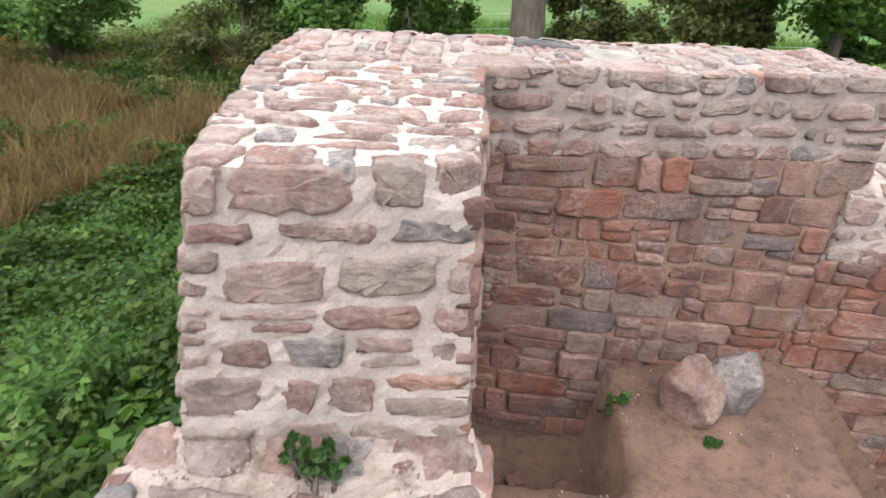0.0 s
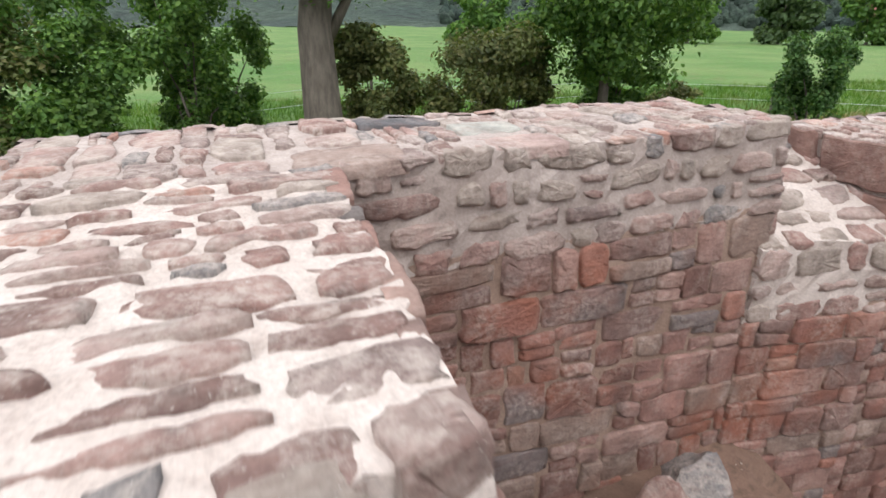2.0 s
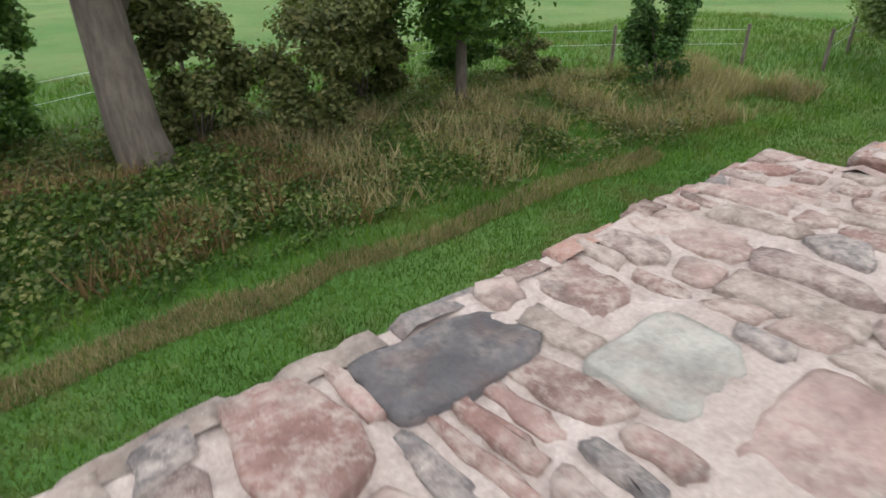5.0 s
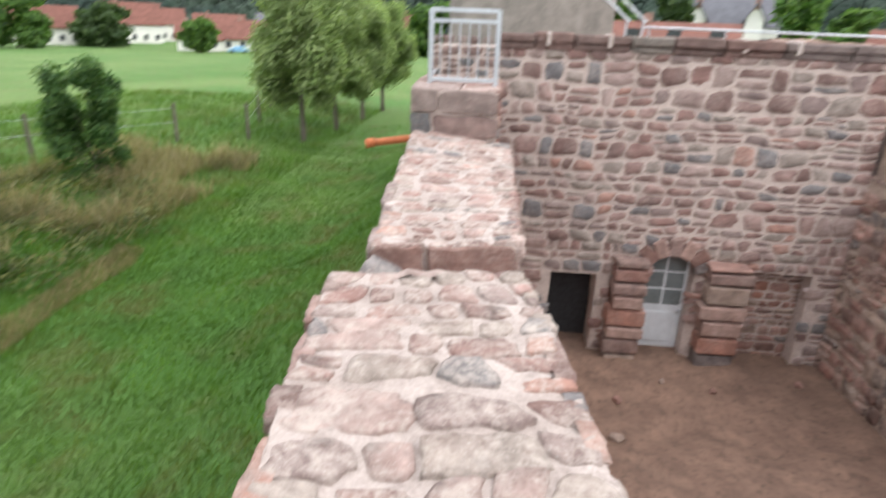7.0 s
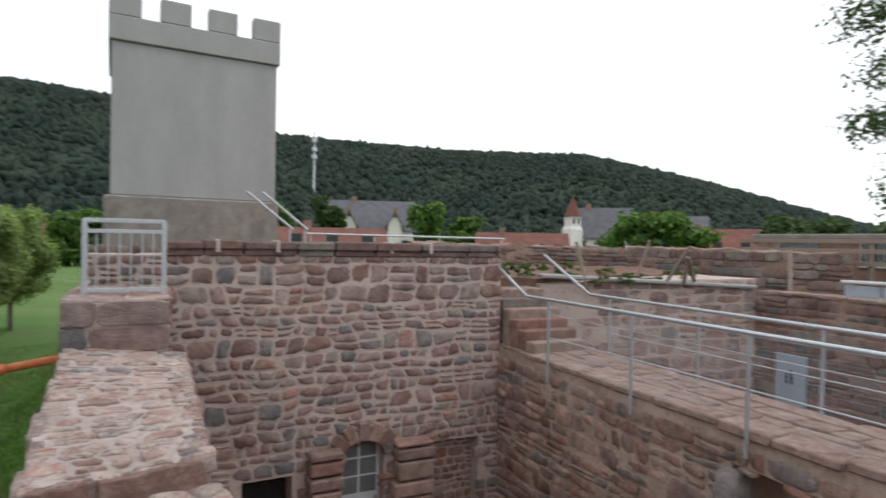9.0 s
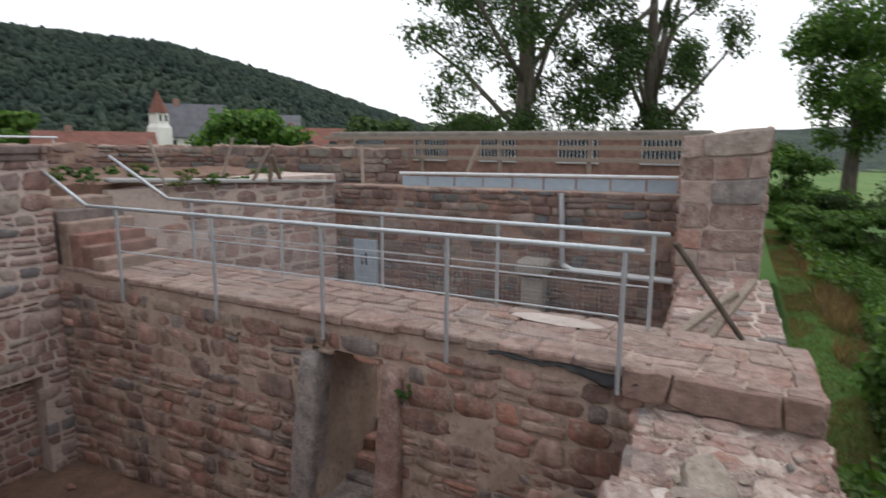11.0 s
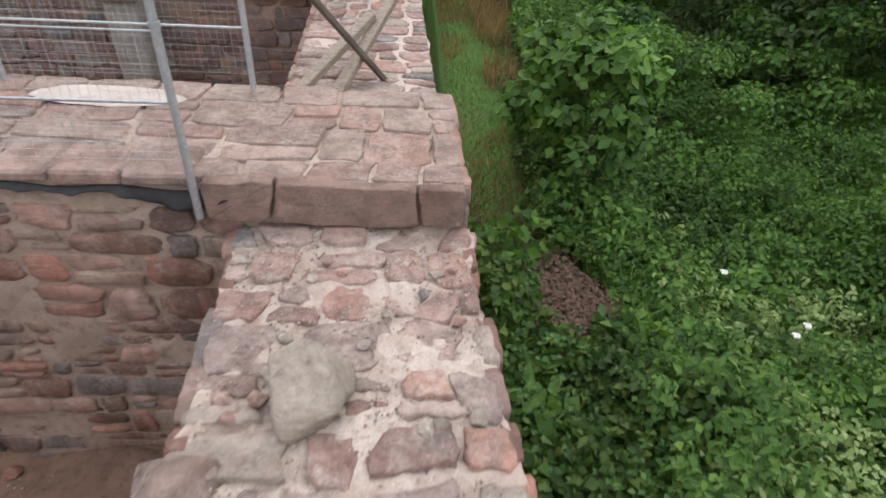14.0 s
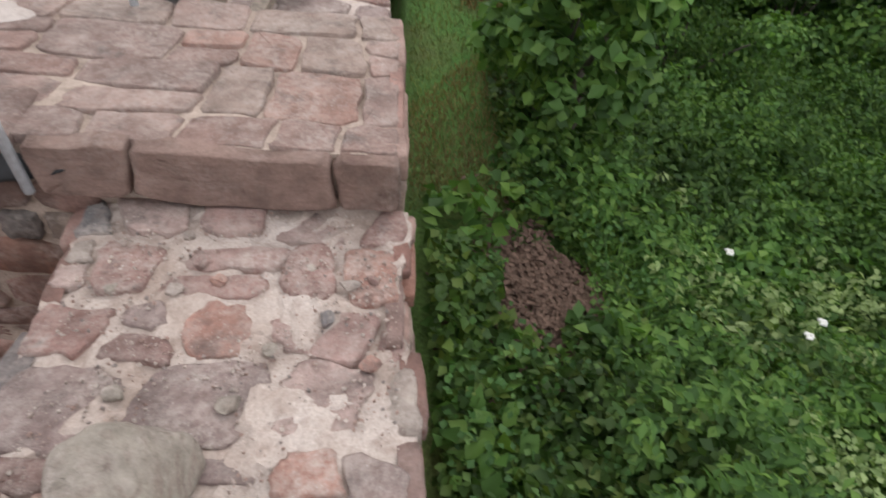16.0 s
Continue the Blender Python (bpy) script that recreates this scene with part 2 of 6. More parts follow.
def mesh_of(name, verts, faces, material, smooth=False):
    me = bpy.data.meshes.new(name)
    me.from_pydata([tuple(v) for v in verts], [], faces)
    if material:
        me.materials.append(material)
    if smooth:
        me.polygons.foreach_set("use_smooth", [True] * len(me.polygons))
    me.update()
    return me


def thing(name, label, category, group="", kind="", at=(0, 0, 0)):
    ob = new(name)
    ob.location = at
    return tagged(ob, label, category, group, kind)


def part_mesh(name, me, parent, label="", kind=""):
    """Links a mesh, given in world coordinates, under a thing that is not turned."""
    ob = new(name, me)
    if parent is not None:
        ob.parent = parent
        if parent.parent is None:
            ob.matrix_parent_inverse = Matrix.Translation(-Vector(parent.location))
    return tagged(ob, label, kind=kind)


def part(name, bm, material, parent, label="", smooth=False):
    me = bpy.data.meshes.new(name)
    bm.to_mesh(me)
    bm.free()
    me.materials.append(material)
    if smooth:
        me.polygons.foreach_set("use_smooth", [True] * len(me.polygons))
    return part_mesh(name, me, parent, label)


def add_box(bm, lo, hi, bevel=0.0, turn=None):
    """A box between two corners; turn: a matrix applied about its centre."""
    lo, hi = Vector(lo), Vector(hi)
    c, s = (lo + hi) / 2, hi - lo
    m = Matrix.Translation(c) @ (turn if turn else Matrix()) @ Matrix.Diagonal((*s, 1))
    made = bmesh.ops.create_cube(bm, size=1, matrix=m)["verts"]
    if bevel:
        edges = {e for v in made for e in v.link_edges}
        bmesh.ops.bevel(bm, geom=list(edges), offset=bevel, segments=1, affect="EDGES")
    return bm


def add_tube(bm, a, b, r, r2=None, seg=10):
    a, b = Vector(a), Vector(b)
    m = Matrix.Translation((a + b) / 2) @ (b - a).to_track_quat("Z", "Y").to_matrix().to_4x4()
    bmesh.ops.create_cone(bm, cap_ends=True, segments=seg, radius1=r, radius2=r if r2 is None else r2, depth=(b - a).length, matrix=m)
    return bm


def add_path(bm, points, r, seg=8):
    for a, b in zip(points, points[1:]):
        add_tube(bm, a, b, r, None, seg)
    for p in points[1:-1]:
        bmesh.ops.create_uvsphere(bm, u_segments=seg, v_segments=5, radius=r * 1.02, matrix=Matrix.Translation(p))
    return bm


def wobble(p, amount, scale=2.3):
    return Vector(p) + noise.noise_vector(Vector(p) * scale) * amount + noise.noise_vector(Vector(p) * scale * 4) * amount * 0.4


def gritty(p, grit):
    """The trowelled, lumpy skin of mortar."""
    return noise.noise_vector(p * 15) * grit + noise.noise_vector(p * 38) * grit * 0.45


def sheet(corners, step, amount, verts, faces, grit=0.0):
    """A subdivided, slightly uneven quad from corners p00, p10, p11, p01."""
    p00, p10, p11, p01 = [Vector(c) for c in corners]
    nu = max(1, round(max((p10 - p00).length, (p11 - p01).length) / step))
    nv = max(1, round(max((p01 - p00).length, (p11 - p10).length) / step))
    base = len(verts)
    for j in range(nv + 1):
        for i in range(nu + 1):
            u, v = i / nu, j / nv
            p = p00.lerp(p10, u).lerp(p01.lerp(p11, u), v)
            verts.append(wobble(p, amount) + gritty(p, grit) if grit else wobble(p, amount))
    for j in range(nv):
        for i in range(nu):
            a = base + j * (nu + 1) + i
            faces.append((a, a + 1, a + nu + 2, a + nu + 1))


def block(foot, z0, z1, step=0.12, amount=0.028, base=None, grit=0.0):
    """An uneven solid over a four-cornered footprint (counter-clockwise), tops z1 may differ by corner."""
    z1 = [z1] * 4 if isinstance(z1, (int, float)) else z1
    lo = [Vector((*p, z0)) for p in (base or foot)]
    hi = [Vector((*p, z)) for p, z in zip(foot, z1)]
    verts, faces = [], []
    for i in range(4):
        j = (i + 1) % 4
        sheet((lo[i], lo[j], hi[j], hi[i]), step, amount, verts, faces, grit)
    sheet(hi, step, amount, verts, faces, grit)
    sheet((lo[3], lo[2], lo[1], lo[0]), 1.0, amount, verts, faces)
    return verts, faces


def rows_of(width, height, hs, seed):
    """The heights of the bed joints of an uneven coursed wall, and a wave for each."""
    r, v, out = random.Random(seed), 0.0, [(0.0, 0.0, 0.0)]
    while v < height - 1e-6:
        h = r.uniform(*hs)
        if height - v - h < hs[0] * 0.7:
            h = height - v
        v = min(v + h, height)
        out.append((v, r.uniform(0, 90), h))
    return out


def outline_of(cell, joint, r, square, rough):
    """A hewn stone's outline inside a four-sided cell of (u, v) corners: eleven points, corners cut."""
    cu = sum(p[0] for p in cell) / 4
    cv = sum(p[1] for p in cell) / 4
    pts = []
    for i in range(4):
        a, b, c = cell[i - 1], cell[i], cell[(i + 1) % 4]
        cut = r.uniform(0.03, 0.15) if square else r.uniform(0.07, 0.30)
        pts.append((b[0] + (a[0] - b[0]) * cut, b[1] + (a[1] - b[1]) * cut))
        if r.random() < (0.35 if square else 0.75):
            k = 0.25 if square else 0.3
            pts.append((b[0] + ((a[0] - b[0]) + (c[0] - b[0])) * cut * k, b[1] + ((a[1] - b[1]) + (c[1] - b[1])) * cut * k))
        pts.append((b[0] + (c[0] - b[0]) * cut, b[1] + (c[1] - b[1]) * cut))
        if math.hypot(c[0] - b[0], c[1] - b[1]) > 0.2:
            k = r.uniform(0.42, 0.58)
            pts.append((b[0] + (c[0] - b[0]) * k, b[1] + (c[1] - b[1]) * k))
    fine = []
    for (u, v), (u2, v2) in zip(pts, pts[1:] + pts[:1]):
        fine.append((u, v))
        gap = math.hypot(u2 - u, v2 - v)
        if gap > 0.075:
            k, off = r.uniform(0.35, 0.65), r.uniform(-0.10, 0.06) * min(gap, 0.2)
            fine.append((u + (u2 - u) * k - (v2 - v) / gap * off, v + (v2 - v) * k + (u2 - u) / gap * off))
    pts = fine
    size = max(1e-3, min(abs(cell[1][0] - cell[0][0]), abs(cell[3][1] - cell[0][1])))
    hu = max(abs(p[0] - cu) for p in pts)
    hv = max(abs(p[1] - cv) for p in pts)
    out = []
    for u, v in pts:
        g, k = joint * 0.55 * r.uniform(0.6, 1.4), 1 + r.uniform(-rough, rough)
        out.append((cu + (u - cu) * max(0.4, 1 - g / hu) * k, cv + (v - cv) * max(0.4, 1 - g / hv) * k))
    return cu, cv, out, size


class Masonry:
    """Stones set on the faces of one wall: the first ones as pieces, the rest joined."""

    def __init__(self, owner, most=300, follow=0.0):
        self.owner, self.most, self.follow, self.count, self.rest = owner, most, follow, 0, {}

    def face(self, corners, hs, ws, joint, proud, shape, mats, seed, split=0.25, jitter=0.0, wave=0.012, skip=None, pieces=True):
        p00, p10, p11, p01 = [Vector(c) for c in corners]
        width, height = ((p10 - p00).length + (p11 - p01).length) / 2, ((p01 - p00).length + (p11 - p10).length) / 2
        r = random.Random(seed + 99)
        square = shape == "ashlar"
        amp = {"ashlar": 0.10, "rubble": 0.24, "cobble": 0.36}[shape] * hs[0]
        rough = {"ashlar": 0.028, "rubble": 0.045, "cobble": 0.06}[shape]
        beds = rows_of(width, height, hs, seed)

        def bed(k, u):
            v, ph, _ = beds[k]
            if k in (0, len(beds) - 1):
                return v + (joint * 0.55 if k else -joint * 0.55) + 0.012 * noise.noise(Vector((u * 5, ph, 2)))
            return v + amp * (noise.noise(Vector((u * 2.7, ph, 0))) * 1.5 + 0.5 * noise.noise(Vector((u * 9, ph, 5))))

        def place(u, v, out=0.0):
            a, b = u / width, v / height
            return p00.lerp(p10, a).lerp(p01.lerp(p11, a), b)

        for k in range(len(beds) - 1):
            h = beds[k + 1][0] - beds[k][0]
            u, lean, first = 0.0, 0.0, True
            while u < width - 1e-6:
                w = r.uniform(*ws) * (0.7 + 0.6 * h / hs[1]) * (r.uniform(0.45, 0.7) if first else 1)
                first = False
                nxt = width if width - u - w < ws[0] * 0.55 else u + w
                slant = 0.0 if nxt == width else r.uniform(-1, 1) * amp * 0.9
                lo = u - joint * 0.5 if u == 0 else u
                hi = nxt + joint * 0.5 if nxt == width else nxt
                cell = [(lo - lean, bed(k, u)), (hi - slant, bed(k, nxt)), (hi + slant, bed(k + 1, nxt)), (lo + lean, bed(k + 1, u))]
                cells = [cell]
                if r.random() < split and h > hs[0] * 1.15:
                    if nxt - u > h * 1.6 and r.random() < 0.5:
                        q = r.uniform(0.35, 0.65)
                        m0 = [cell[0][i] + (cell[1][i] - cell[0][i]) * q for i in (0, 1)]
                        m1 = [cell[3][i] + (cell[2][i] - cell[3][i]) * q for i in (0, 1)]
                        cells = [[cell[0], m0, m1, cell[3]], [m0, cell[1], cell[2], m1]]
                    else:
                        q, q2 = r.uniform(0.38, 0.62), r.uniform(0.38, 0.62)
                        m0 = [cell[0][i] + (cell[3][i] - cell[0][i]) * q for i in (0, 1)]
                        m1 = [cell[1][i] + (cell[2][i] - cell[1][i]) * q2 for i in (0, 1)]
                        cells = [[cell[0], cell[1], m1, m0], [m0, m1, cell[2], cell[3]]]
                for c in cells:
                    self.stone(c, place, joint, proud, square, rough, mats, r, skip, pieces, wave)
                u, lean = nxt, slant

    def stone(self, cell, place, joint, proud, square, rough, mats, r, skip, pieces, wave):
        cu, cv, pts, size = outline_of(cell, joint, r, square, rough)
        at = place(cu, cv)
        if skip and skip(at):
            return
        e = 0.01
        x = (place(cu + e, cv) - at).normalized()
        z = x.cross(place(cu, cv + e) - at).normalized()
        y = z.cross(x)
        rise = proud * r.uniform(0.45, 1.4) + noise.noise(at * 1.9) * wave
        tu, tv = r.uniform(-0.05, 0.05), r.uniform(-0.05, 0.05)
        sag = wobble(at, self.follow) - at if self.follow else Vector()
        n = len(pts)
        local = [((place(u, v) - at).dot(x), (place(u, v) - at).dot(y)) for u, v in pts]
        verts = [(u, v, -0.05) for u, v in local]
        lip = min(0.3 * rise, 0.007) if rise > 0 else 0
        verts += [(u * 0.99, v * 0.99, rise - lip - r.uniform(0, 0.006) + u * tu + v * tv) for u, v in local]
        inset = 1 - min(0.3, (0.010 if square else 0.014) / max(size, 0.05) * 2)
        verts += [(u * inset, v * inset, rise + r.uniform(-0.005, 0.004) + u * tu + v * tv) for u, v in local]
        verts.append((r.uniform(-0.1, 0.1) * size, r.uniform(-0.1, 0.1) * size, rise + r.uniform(0, 0.008)))
        faces = [(b + i, b + (i + 1) % n, b + n + (i + 1) % n, b + n + i) for b in (0, n) for i in range(n)]
        faces += [(2 * n + i, 2 * n + (i + 1) % n, 3 * n) for i in range(n)]
        m = Matrix.Translation(at + sag) @ Matrix((x, y, z)).transposed().to_4x4()
        if pieces and self.count < self.most:
            self.count += 1
            me = mesh_of("stone", verts, faces, mats[0], True)
            if rough < 0.05:
                me.polygons.foreach_set("use_smooth", [True] * 2 * n + [False] * n)
            ob = new("stone", me)
            ob.parent = self.owner
            ob.matrix_parent_inverse = Matrix.Translation(-Vector(self.owner.location))
            ob.matrix_basis = m
        else:
            tv, tf = self.rest.setdefault(mats[1].name, (mats[1], [], []))[1:]
            base = len(tv)
            tv.extend(m @ Vector(v) for v in verts)
            tf.extend(tuple(base + i for i in f) for f in faces)

    def finish(self):
        for mat, verts, faces in self.rest.values():
            ob = new("small_stones", mesh_of("small_stones", verts, faces, mat, True))
            ob.parent = self.owner
            ob.matrix_parent_inverse = Matrix.Translation(-Vector(self.owner.location))
            tagged(ob, "many small sandstone rubble pieces in the wall", kind="stuff")


NEW, OLDS, DARKS = (M_STONE, M_STONE_J), (M_OLD, M_OLD_J), (M_DARK, M_DARK_J)


def wall(name, label, solids, material):
    """A wall of one or more uneven solids: its core of mortar is the object, stones are its parts."""
    verts, faces = [], []
    for v, f in solids:
        base = len(verts)
        verts.extend(v)
        faces.extend(tuple(base + k for k in g) for g in f)
    ob = new(name, mesh_of(name, verts, faces, material))
    return tagged(ob, label, "wall", kind="structure")


def bed_of(owner, solid, material, label):
    """A band of another mortar on a wall."""
    part_mesh("mortar_band", mesh_of("mortar_band", *solid, material), owner, label)


# ---------------------------------------------------------------- ground
def smooth01(a, b, v):
    k = min(max((v - a) / (b - a), 0.0), 1.0)
    return k * k * (3 - 2 * k)


def ground_z(x, y):
    """The land outside the walls: a shallow ditch, a bank with trees, then the meadow."""
    d = max(-0.4 - x, y - 3.0, 0.0)
    z = -2.2 - 0.75 * smooth01(0.2, 3.0, d) + 0.45 * smooth01(4.0, 9.0, d) - 0.6 * smooth01(14, 40, d)
    far = math.hypot(x, y)
    z -= 2.6 * smooth01(40, 150, far)
    z += 0.10 * noise.noise(Vector((x * 0.5, y * 0.5, 0))) * smooth01(0.5, 3, d)
    if x < 1:
        z += 0.65 * smooth01(-3.5, -9, y) * smooth01(-5, -0.5, x)
        z -= 0.5 * smooth01(2.5, 6.0, d) * smooth01(4, -1, y)
    if x > 9 and y < 8:
        z += 0.5 * smooth01(9, 20, x) * smooth01(8, 2, y)
    return z


def in_castle(x, y):
    return -0.25 < x < 13.5 and -11 < y < 2.4


def build_ground():
    """One sheet: rings of squares that grow with the distance."""
    xs = sorted({round(s * v, 2) for s in (-1, 1) for v in [i * 0.25 for i in range(33)] + [8.5, 9, 9.5, 10, 10.5, 11, 11.5, 12, 12.5, 13, 13.5, 14, 15, 16, 17, 18, 20, 23, 26, 30, 35, 40, 50, 60, 80, 100, 130, 170, 220, 300, 450, 700, 1200, 2500]})
    verts, faces, n = [], [], len(xs)
    for y in xs:
        for x in xs:
            px, py = x + 2, y + 1
            z = -5.3 if in_castle(px, py) else ground_z(px, py)
            verts.append((px, py, z))
    for j in range(n - 1):
        for i in range(n - 1):
            a = j * n + i
            faces.append((a, a + 1, a + n + 1, a + n))
    ob = new("ground", mesh_of("ground", verts, faces, M_GROUND, True))
    tagged(ob, "green meadow with dry patches around the ruin", "ground", kind="structure")


build_ground()


def yard_z(x, y):
    """The dug-out red earth floor of the roofless room."""
    z = -2.15 - 1.6 * max(smooth01(0.9, -1.6, y), smooth01(3.3, 5.0, x)) - 0.45 * smooth01(5.5, 8.5, x)
    if x < 1.85 and y > 0.75:
        z -= 0.75
    if 3.3 < x < 4.3 and 0.9 < y < 1.9:
        z -= 0.3
    z = max(z, -4.25)
    return z + 0.07 * noise.noise(Vector((x * 1.7, y * 1.7, 3))) + 0.035 * noise.noise(Vector((x * 7, y * 7, 3)))


def grid_floor(name, label, x0, x1, y0, y1, step, height, material):
    nx, ny = round((x1 - x0) / step), round((y1 - y0) / step)
    verts = [(x0 + i * step, y0 + j * step, height(x0 + i * step, y0 + j * step)) for j in range(ny + 1) for i in range(nx + 1)]
    faces = [(j * (nx + 1) + i, j * (nx + 1) + i + 1, (j + 1) * (nx + 1) + i + 1, (j + 1) * (nx + 1) + i) for j in range(ny) for i in range(nx)]
    return tagged(new(name, mesh_of(name, verts, faces, material, True)), label, "floor", kind="structure")


grid_floor("floor_yard", "uneven red-brown earth floor of the excavated room", 0.8, 10.9, -3.9, 2.5, 0.08, yard_z, M_EARTH)
grid_floor("floor_south", "rubble-strewn earth floor of the second room", 0.4, 13.0, -10.5, -4.4, 0.25,
           lambda x, y: -3.35 + 0.08 * noise.noise(Vector((x, y, 0))), M_EARTH)

# ---------------------------------------------------------------- walls round the first room
# corner stub on which the walk begins and ends
S = [(0.0, 0.0), (0.9, 0.16), (0.82, 1.745), (-0.36, 1.56)]
S0 = [(-0.2, -0.04), (0.94, 0.14), (0.84, 1.745), (-0.46, 1.56)]
wall_stub = wall("wall_west_upper", "repointed red sandstone wall end with pale lime mortar", [block(S, -1.25, -0.004, 0.04, base=S0, grit=0.013), block([(-0.1, 0.02), (0.92, 0.15), (0.83, 1.7), (-0.4, 1.5)], -4.0, -1.2)], M_PALE)
CAPS, INNER = (M_CAP, M_CAP_J), (M_INNER, M_INNER_J)
mas = Masonry(wall_stub, 300, 0.028)
mas.face([(*S0[0], -1.25), (*S0[1], -1.25), (*S[1], 0), (*S[0], 0)], (0.12, 0.25), (0.17, 0.46), 0.05, 0.016, "rubble", NEW, 11, 0.3)
mas.face([(*S[0], 0), (*S[1], 0), (*S[2], 0), (*S[3], 0)], (0.1, 0.21), (0.13, 0.36), 0.045, 0.012, "cobble", CAPS, 12, 0.3, 0.0, 0.008)
mas.face([(*S0[1], -1.25), (*S0[2], -1.25), (*S[2], 0), (*S[1], 0)], (0.10, 0.2), (0.18, 0.4), 0.04, 0.03, "rubble", OLDS, 13)
mas.face([(0.92, 0.15, -3.2), (0.83, 1.7, -3.2), (*S0[2], -1.25), (*S0[1], -1.25)], (0.10, 0.22), (0.18, 0.4), 0.03, 0.03, "rubble", OLDS, 15)
mas.face([(*S0[3], -1.25), (*S0[0], -1.25), (*S[0], 0), (*S[3], 0)], (0.10, 0.2), (0.18, 0.4), 0.05, 0.03, "rubble", NEW, 14)
mas.finish()

# lower broken stretch of the same wall
L = [(-0.22, -3.47), (1.22, -3.47), (0.99, 0.14), (-0.36, 0.04)]
LZ = (-1.32, -1.32, -1.17, -1.17)
wall_low = wall("wall_west_lower", "broken wall top of loose sandstone rubble and crumbling mortar", [block(L, -3.9, LZ, 0.045, 0.06, grit=0.022)],
                mortar_material("crumbling_mortar", (0.38, 0.295, 0.25), (0.52, 0.44, 0.395), (0.27, 0.195, 0.16)))
mas = Masonry(wall_low, 300, 0.06)
top = [(*p, z) for p, z in zip(L, LZ)]
mas.face(top, (0.24, 0.42), (0.2, 0.46), 0.05, 0.02, "cobble", NEW, 21, 0.3, 0.04, 0.02)
mas.face([(*L[1], -3.5), (*L[2], -3.2), (*L[2], LZ[2]), (*L[1], LZ[1])], (0.1, 0.24), (0.2, 0.5), 0.03, 0.04, "rubble", OLDS, 22, 0.2, 0.01, 0.03)
mas.face([(*L[3], -2.6), (*L[0], -2.6), (*L[0], LZ[0]), (*L[3], LZ[3])], (0.12, 0.24), (0.2, 0.5), 0.04, 0.04, "rubble", OLDS, 23)
mas.finish()

# north wall, first length
B = [(-0.36, 1.56), (3.3, 2.13), (3.16, 3.0), (-0.47, 2.55)]
wall_b = wall("wall_north_1", "thick red sandstone wall with repointed top", [block(B, -4.2, -0.45)], M_MORTAR_OLD)
bed_of(wall_b, block(B, -0.5, -0.004, 0.045, grit=0.013), M_WEATHERED, "pale lime mortar capping")
mas = Masonry(wall_b, 300, 0.028)
bi = [(0.82, 1.744), (3.3, 2.13)]
SLABS = [(1.0, 1.46, 2.45, 2.735), (1.44, 1.80, 2.13, 2.42), (1.40, 1.88, 1.85, 2.12), (0.66, 1.14, 1.72, 2.08)]


def on_slab(p):
    return any(x0 < p.x < x1 and y0 < p.y < y1 for x0, x1, y0, y1 in SLABS)


M_SLAB = [stone_material("slab_dark_grey", [(0.0, (0.13, 0.125, 0.13)), (1.0, (0.15, 0.14, 0.14))], worn=0.5),
          stone_material("slab_lichen_grey", [(0.0, (0.42, 0.41, 0.37)), (1.0, (0.45, 0.43, 0.40))], worn=0.8),
          stone_material("slab_pale_pink", [(0.0, (0.42, 0.30, 0.27)), (1.0, (0.44, 0.31, 0.28))], worn=0.8),
          stone_material("slab_brown_pink", [(0.0, (0.34, 0.25, 0.215)), (1.0, (0.36, 0.26, 0.22))], worn=0.7)]
for (x0, x1, y0, y1), m in zip(SLABS, M_SLAB):
    cell = [(x0 + 0.03, y0), (x1, y0 + 0.04), (x1 - 0.03, y1), (x0, y1 - 0.04)]
    mas.stone(cell, lambda u, v: Vector((u, v, 0.0)), 0.0, 0.016, False, 0.04, (m, m), random.Random(int(x0 * 100)), None, True, 0.0)
mas.face([(*B[1], 0), (*B[2], 0), (*B[3], 0), (*B[0], 0)], (0.12, 0.24), (0.12, 0.34), 0.034, 0.012, "cobble", CAPS, 31, 0.35, 0.0, 0.008, on_slab)
mas.face([(*bi[0], -0.5), (*bi[1], -0.5), (*bi[1], 0), (*bi[0], 0)], (0.10, 0.19), (0.13, 0.36), 0.045, 0.02, "rubble", NEW, 32, 0.25)
mas.face([(*bi[0], -2.7), (*bi[1], -3.2), (*bi[1], -0.5), (*bi[0], -0.5)], (0.10, 0.26), (0.13, 0.5), 0.02, 0.022, "ashlar", INNER, 33, 0.55, 0.0, 0.03)
mas.face([(*B[1], -0.9), (*B[2], -0.9), (*B[2], 0), (*B[1], 0)], (0.12, 0.24), (0.2, 0.4), 0.045, 0.03, "rubble", NEW, 34)
mas.face([(*B[2], -1.2), (*B[3], -1.2), (*B[3], 0), (*B[2], 0)], (0.12, 0.24), (0.2, 0.5), 0.05, 0.035, "rubble", NEW, 35)
mas.finish()

# the gap with its patched ledge
G = [(3.24, 2.09), (4.22, 2.03), (4.32, 3.0), (3.2, 3.0)]
wall_gap = wall("wall_north_2", "low patched ledge with smeared pale mortar", [block(G, -4.2, -1.15)], M_MORTAR_OLD)
bed_of(wall_gap, block(G, -1.2, (-0.72, -0.72, -0.25, -0.25), 0.06, grit=0.014), M_PALE, "pale lime mortar capping")
mas = Masonry(wall_gap)
mas.face([(*G[0], -1.2), (*G[1], -1.2), (*G[1], -0.73), (*G[0], -0.73)], (0.12, 0.18), (0.2, 0.34), 0.05, 0.03, "rubble", NEW, 41)
mas.face([(*G[0], -4.1), (*G[1], -4.1), (*G[1], -1.2), (*G[0], -1.2)], (0.11, 0.22), (0.16, 0.42), 0.014, 0.035, "ashlar", INNER, 42)
mas.face([(*p, z) for p, z in zip(G, (-0.715, -0.715, -0.245, -0.245))], (0.14, 0.22), (0.18, 0.34), 0.05, 0.02, "cobble", NEW, 43)
mas.finish()

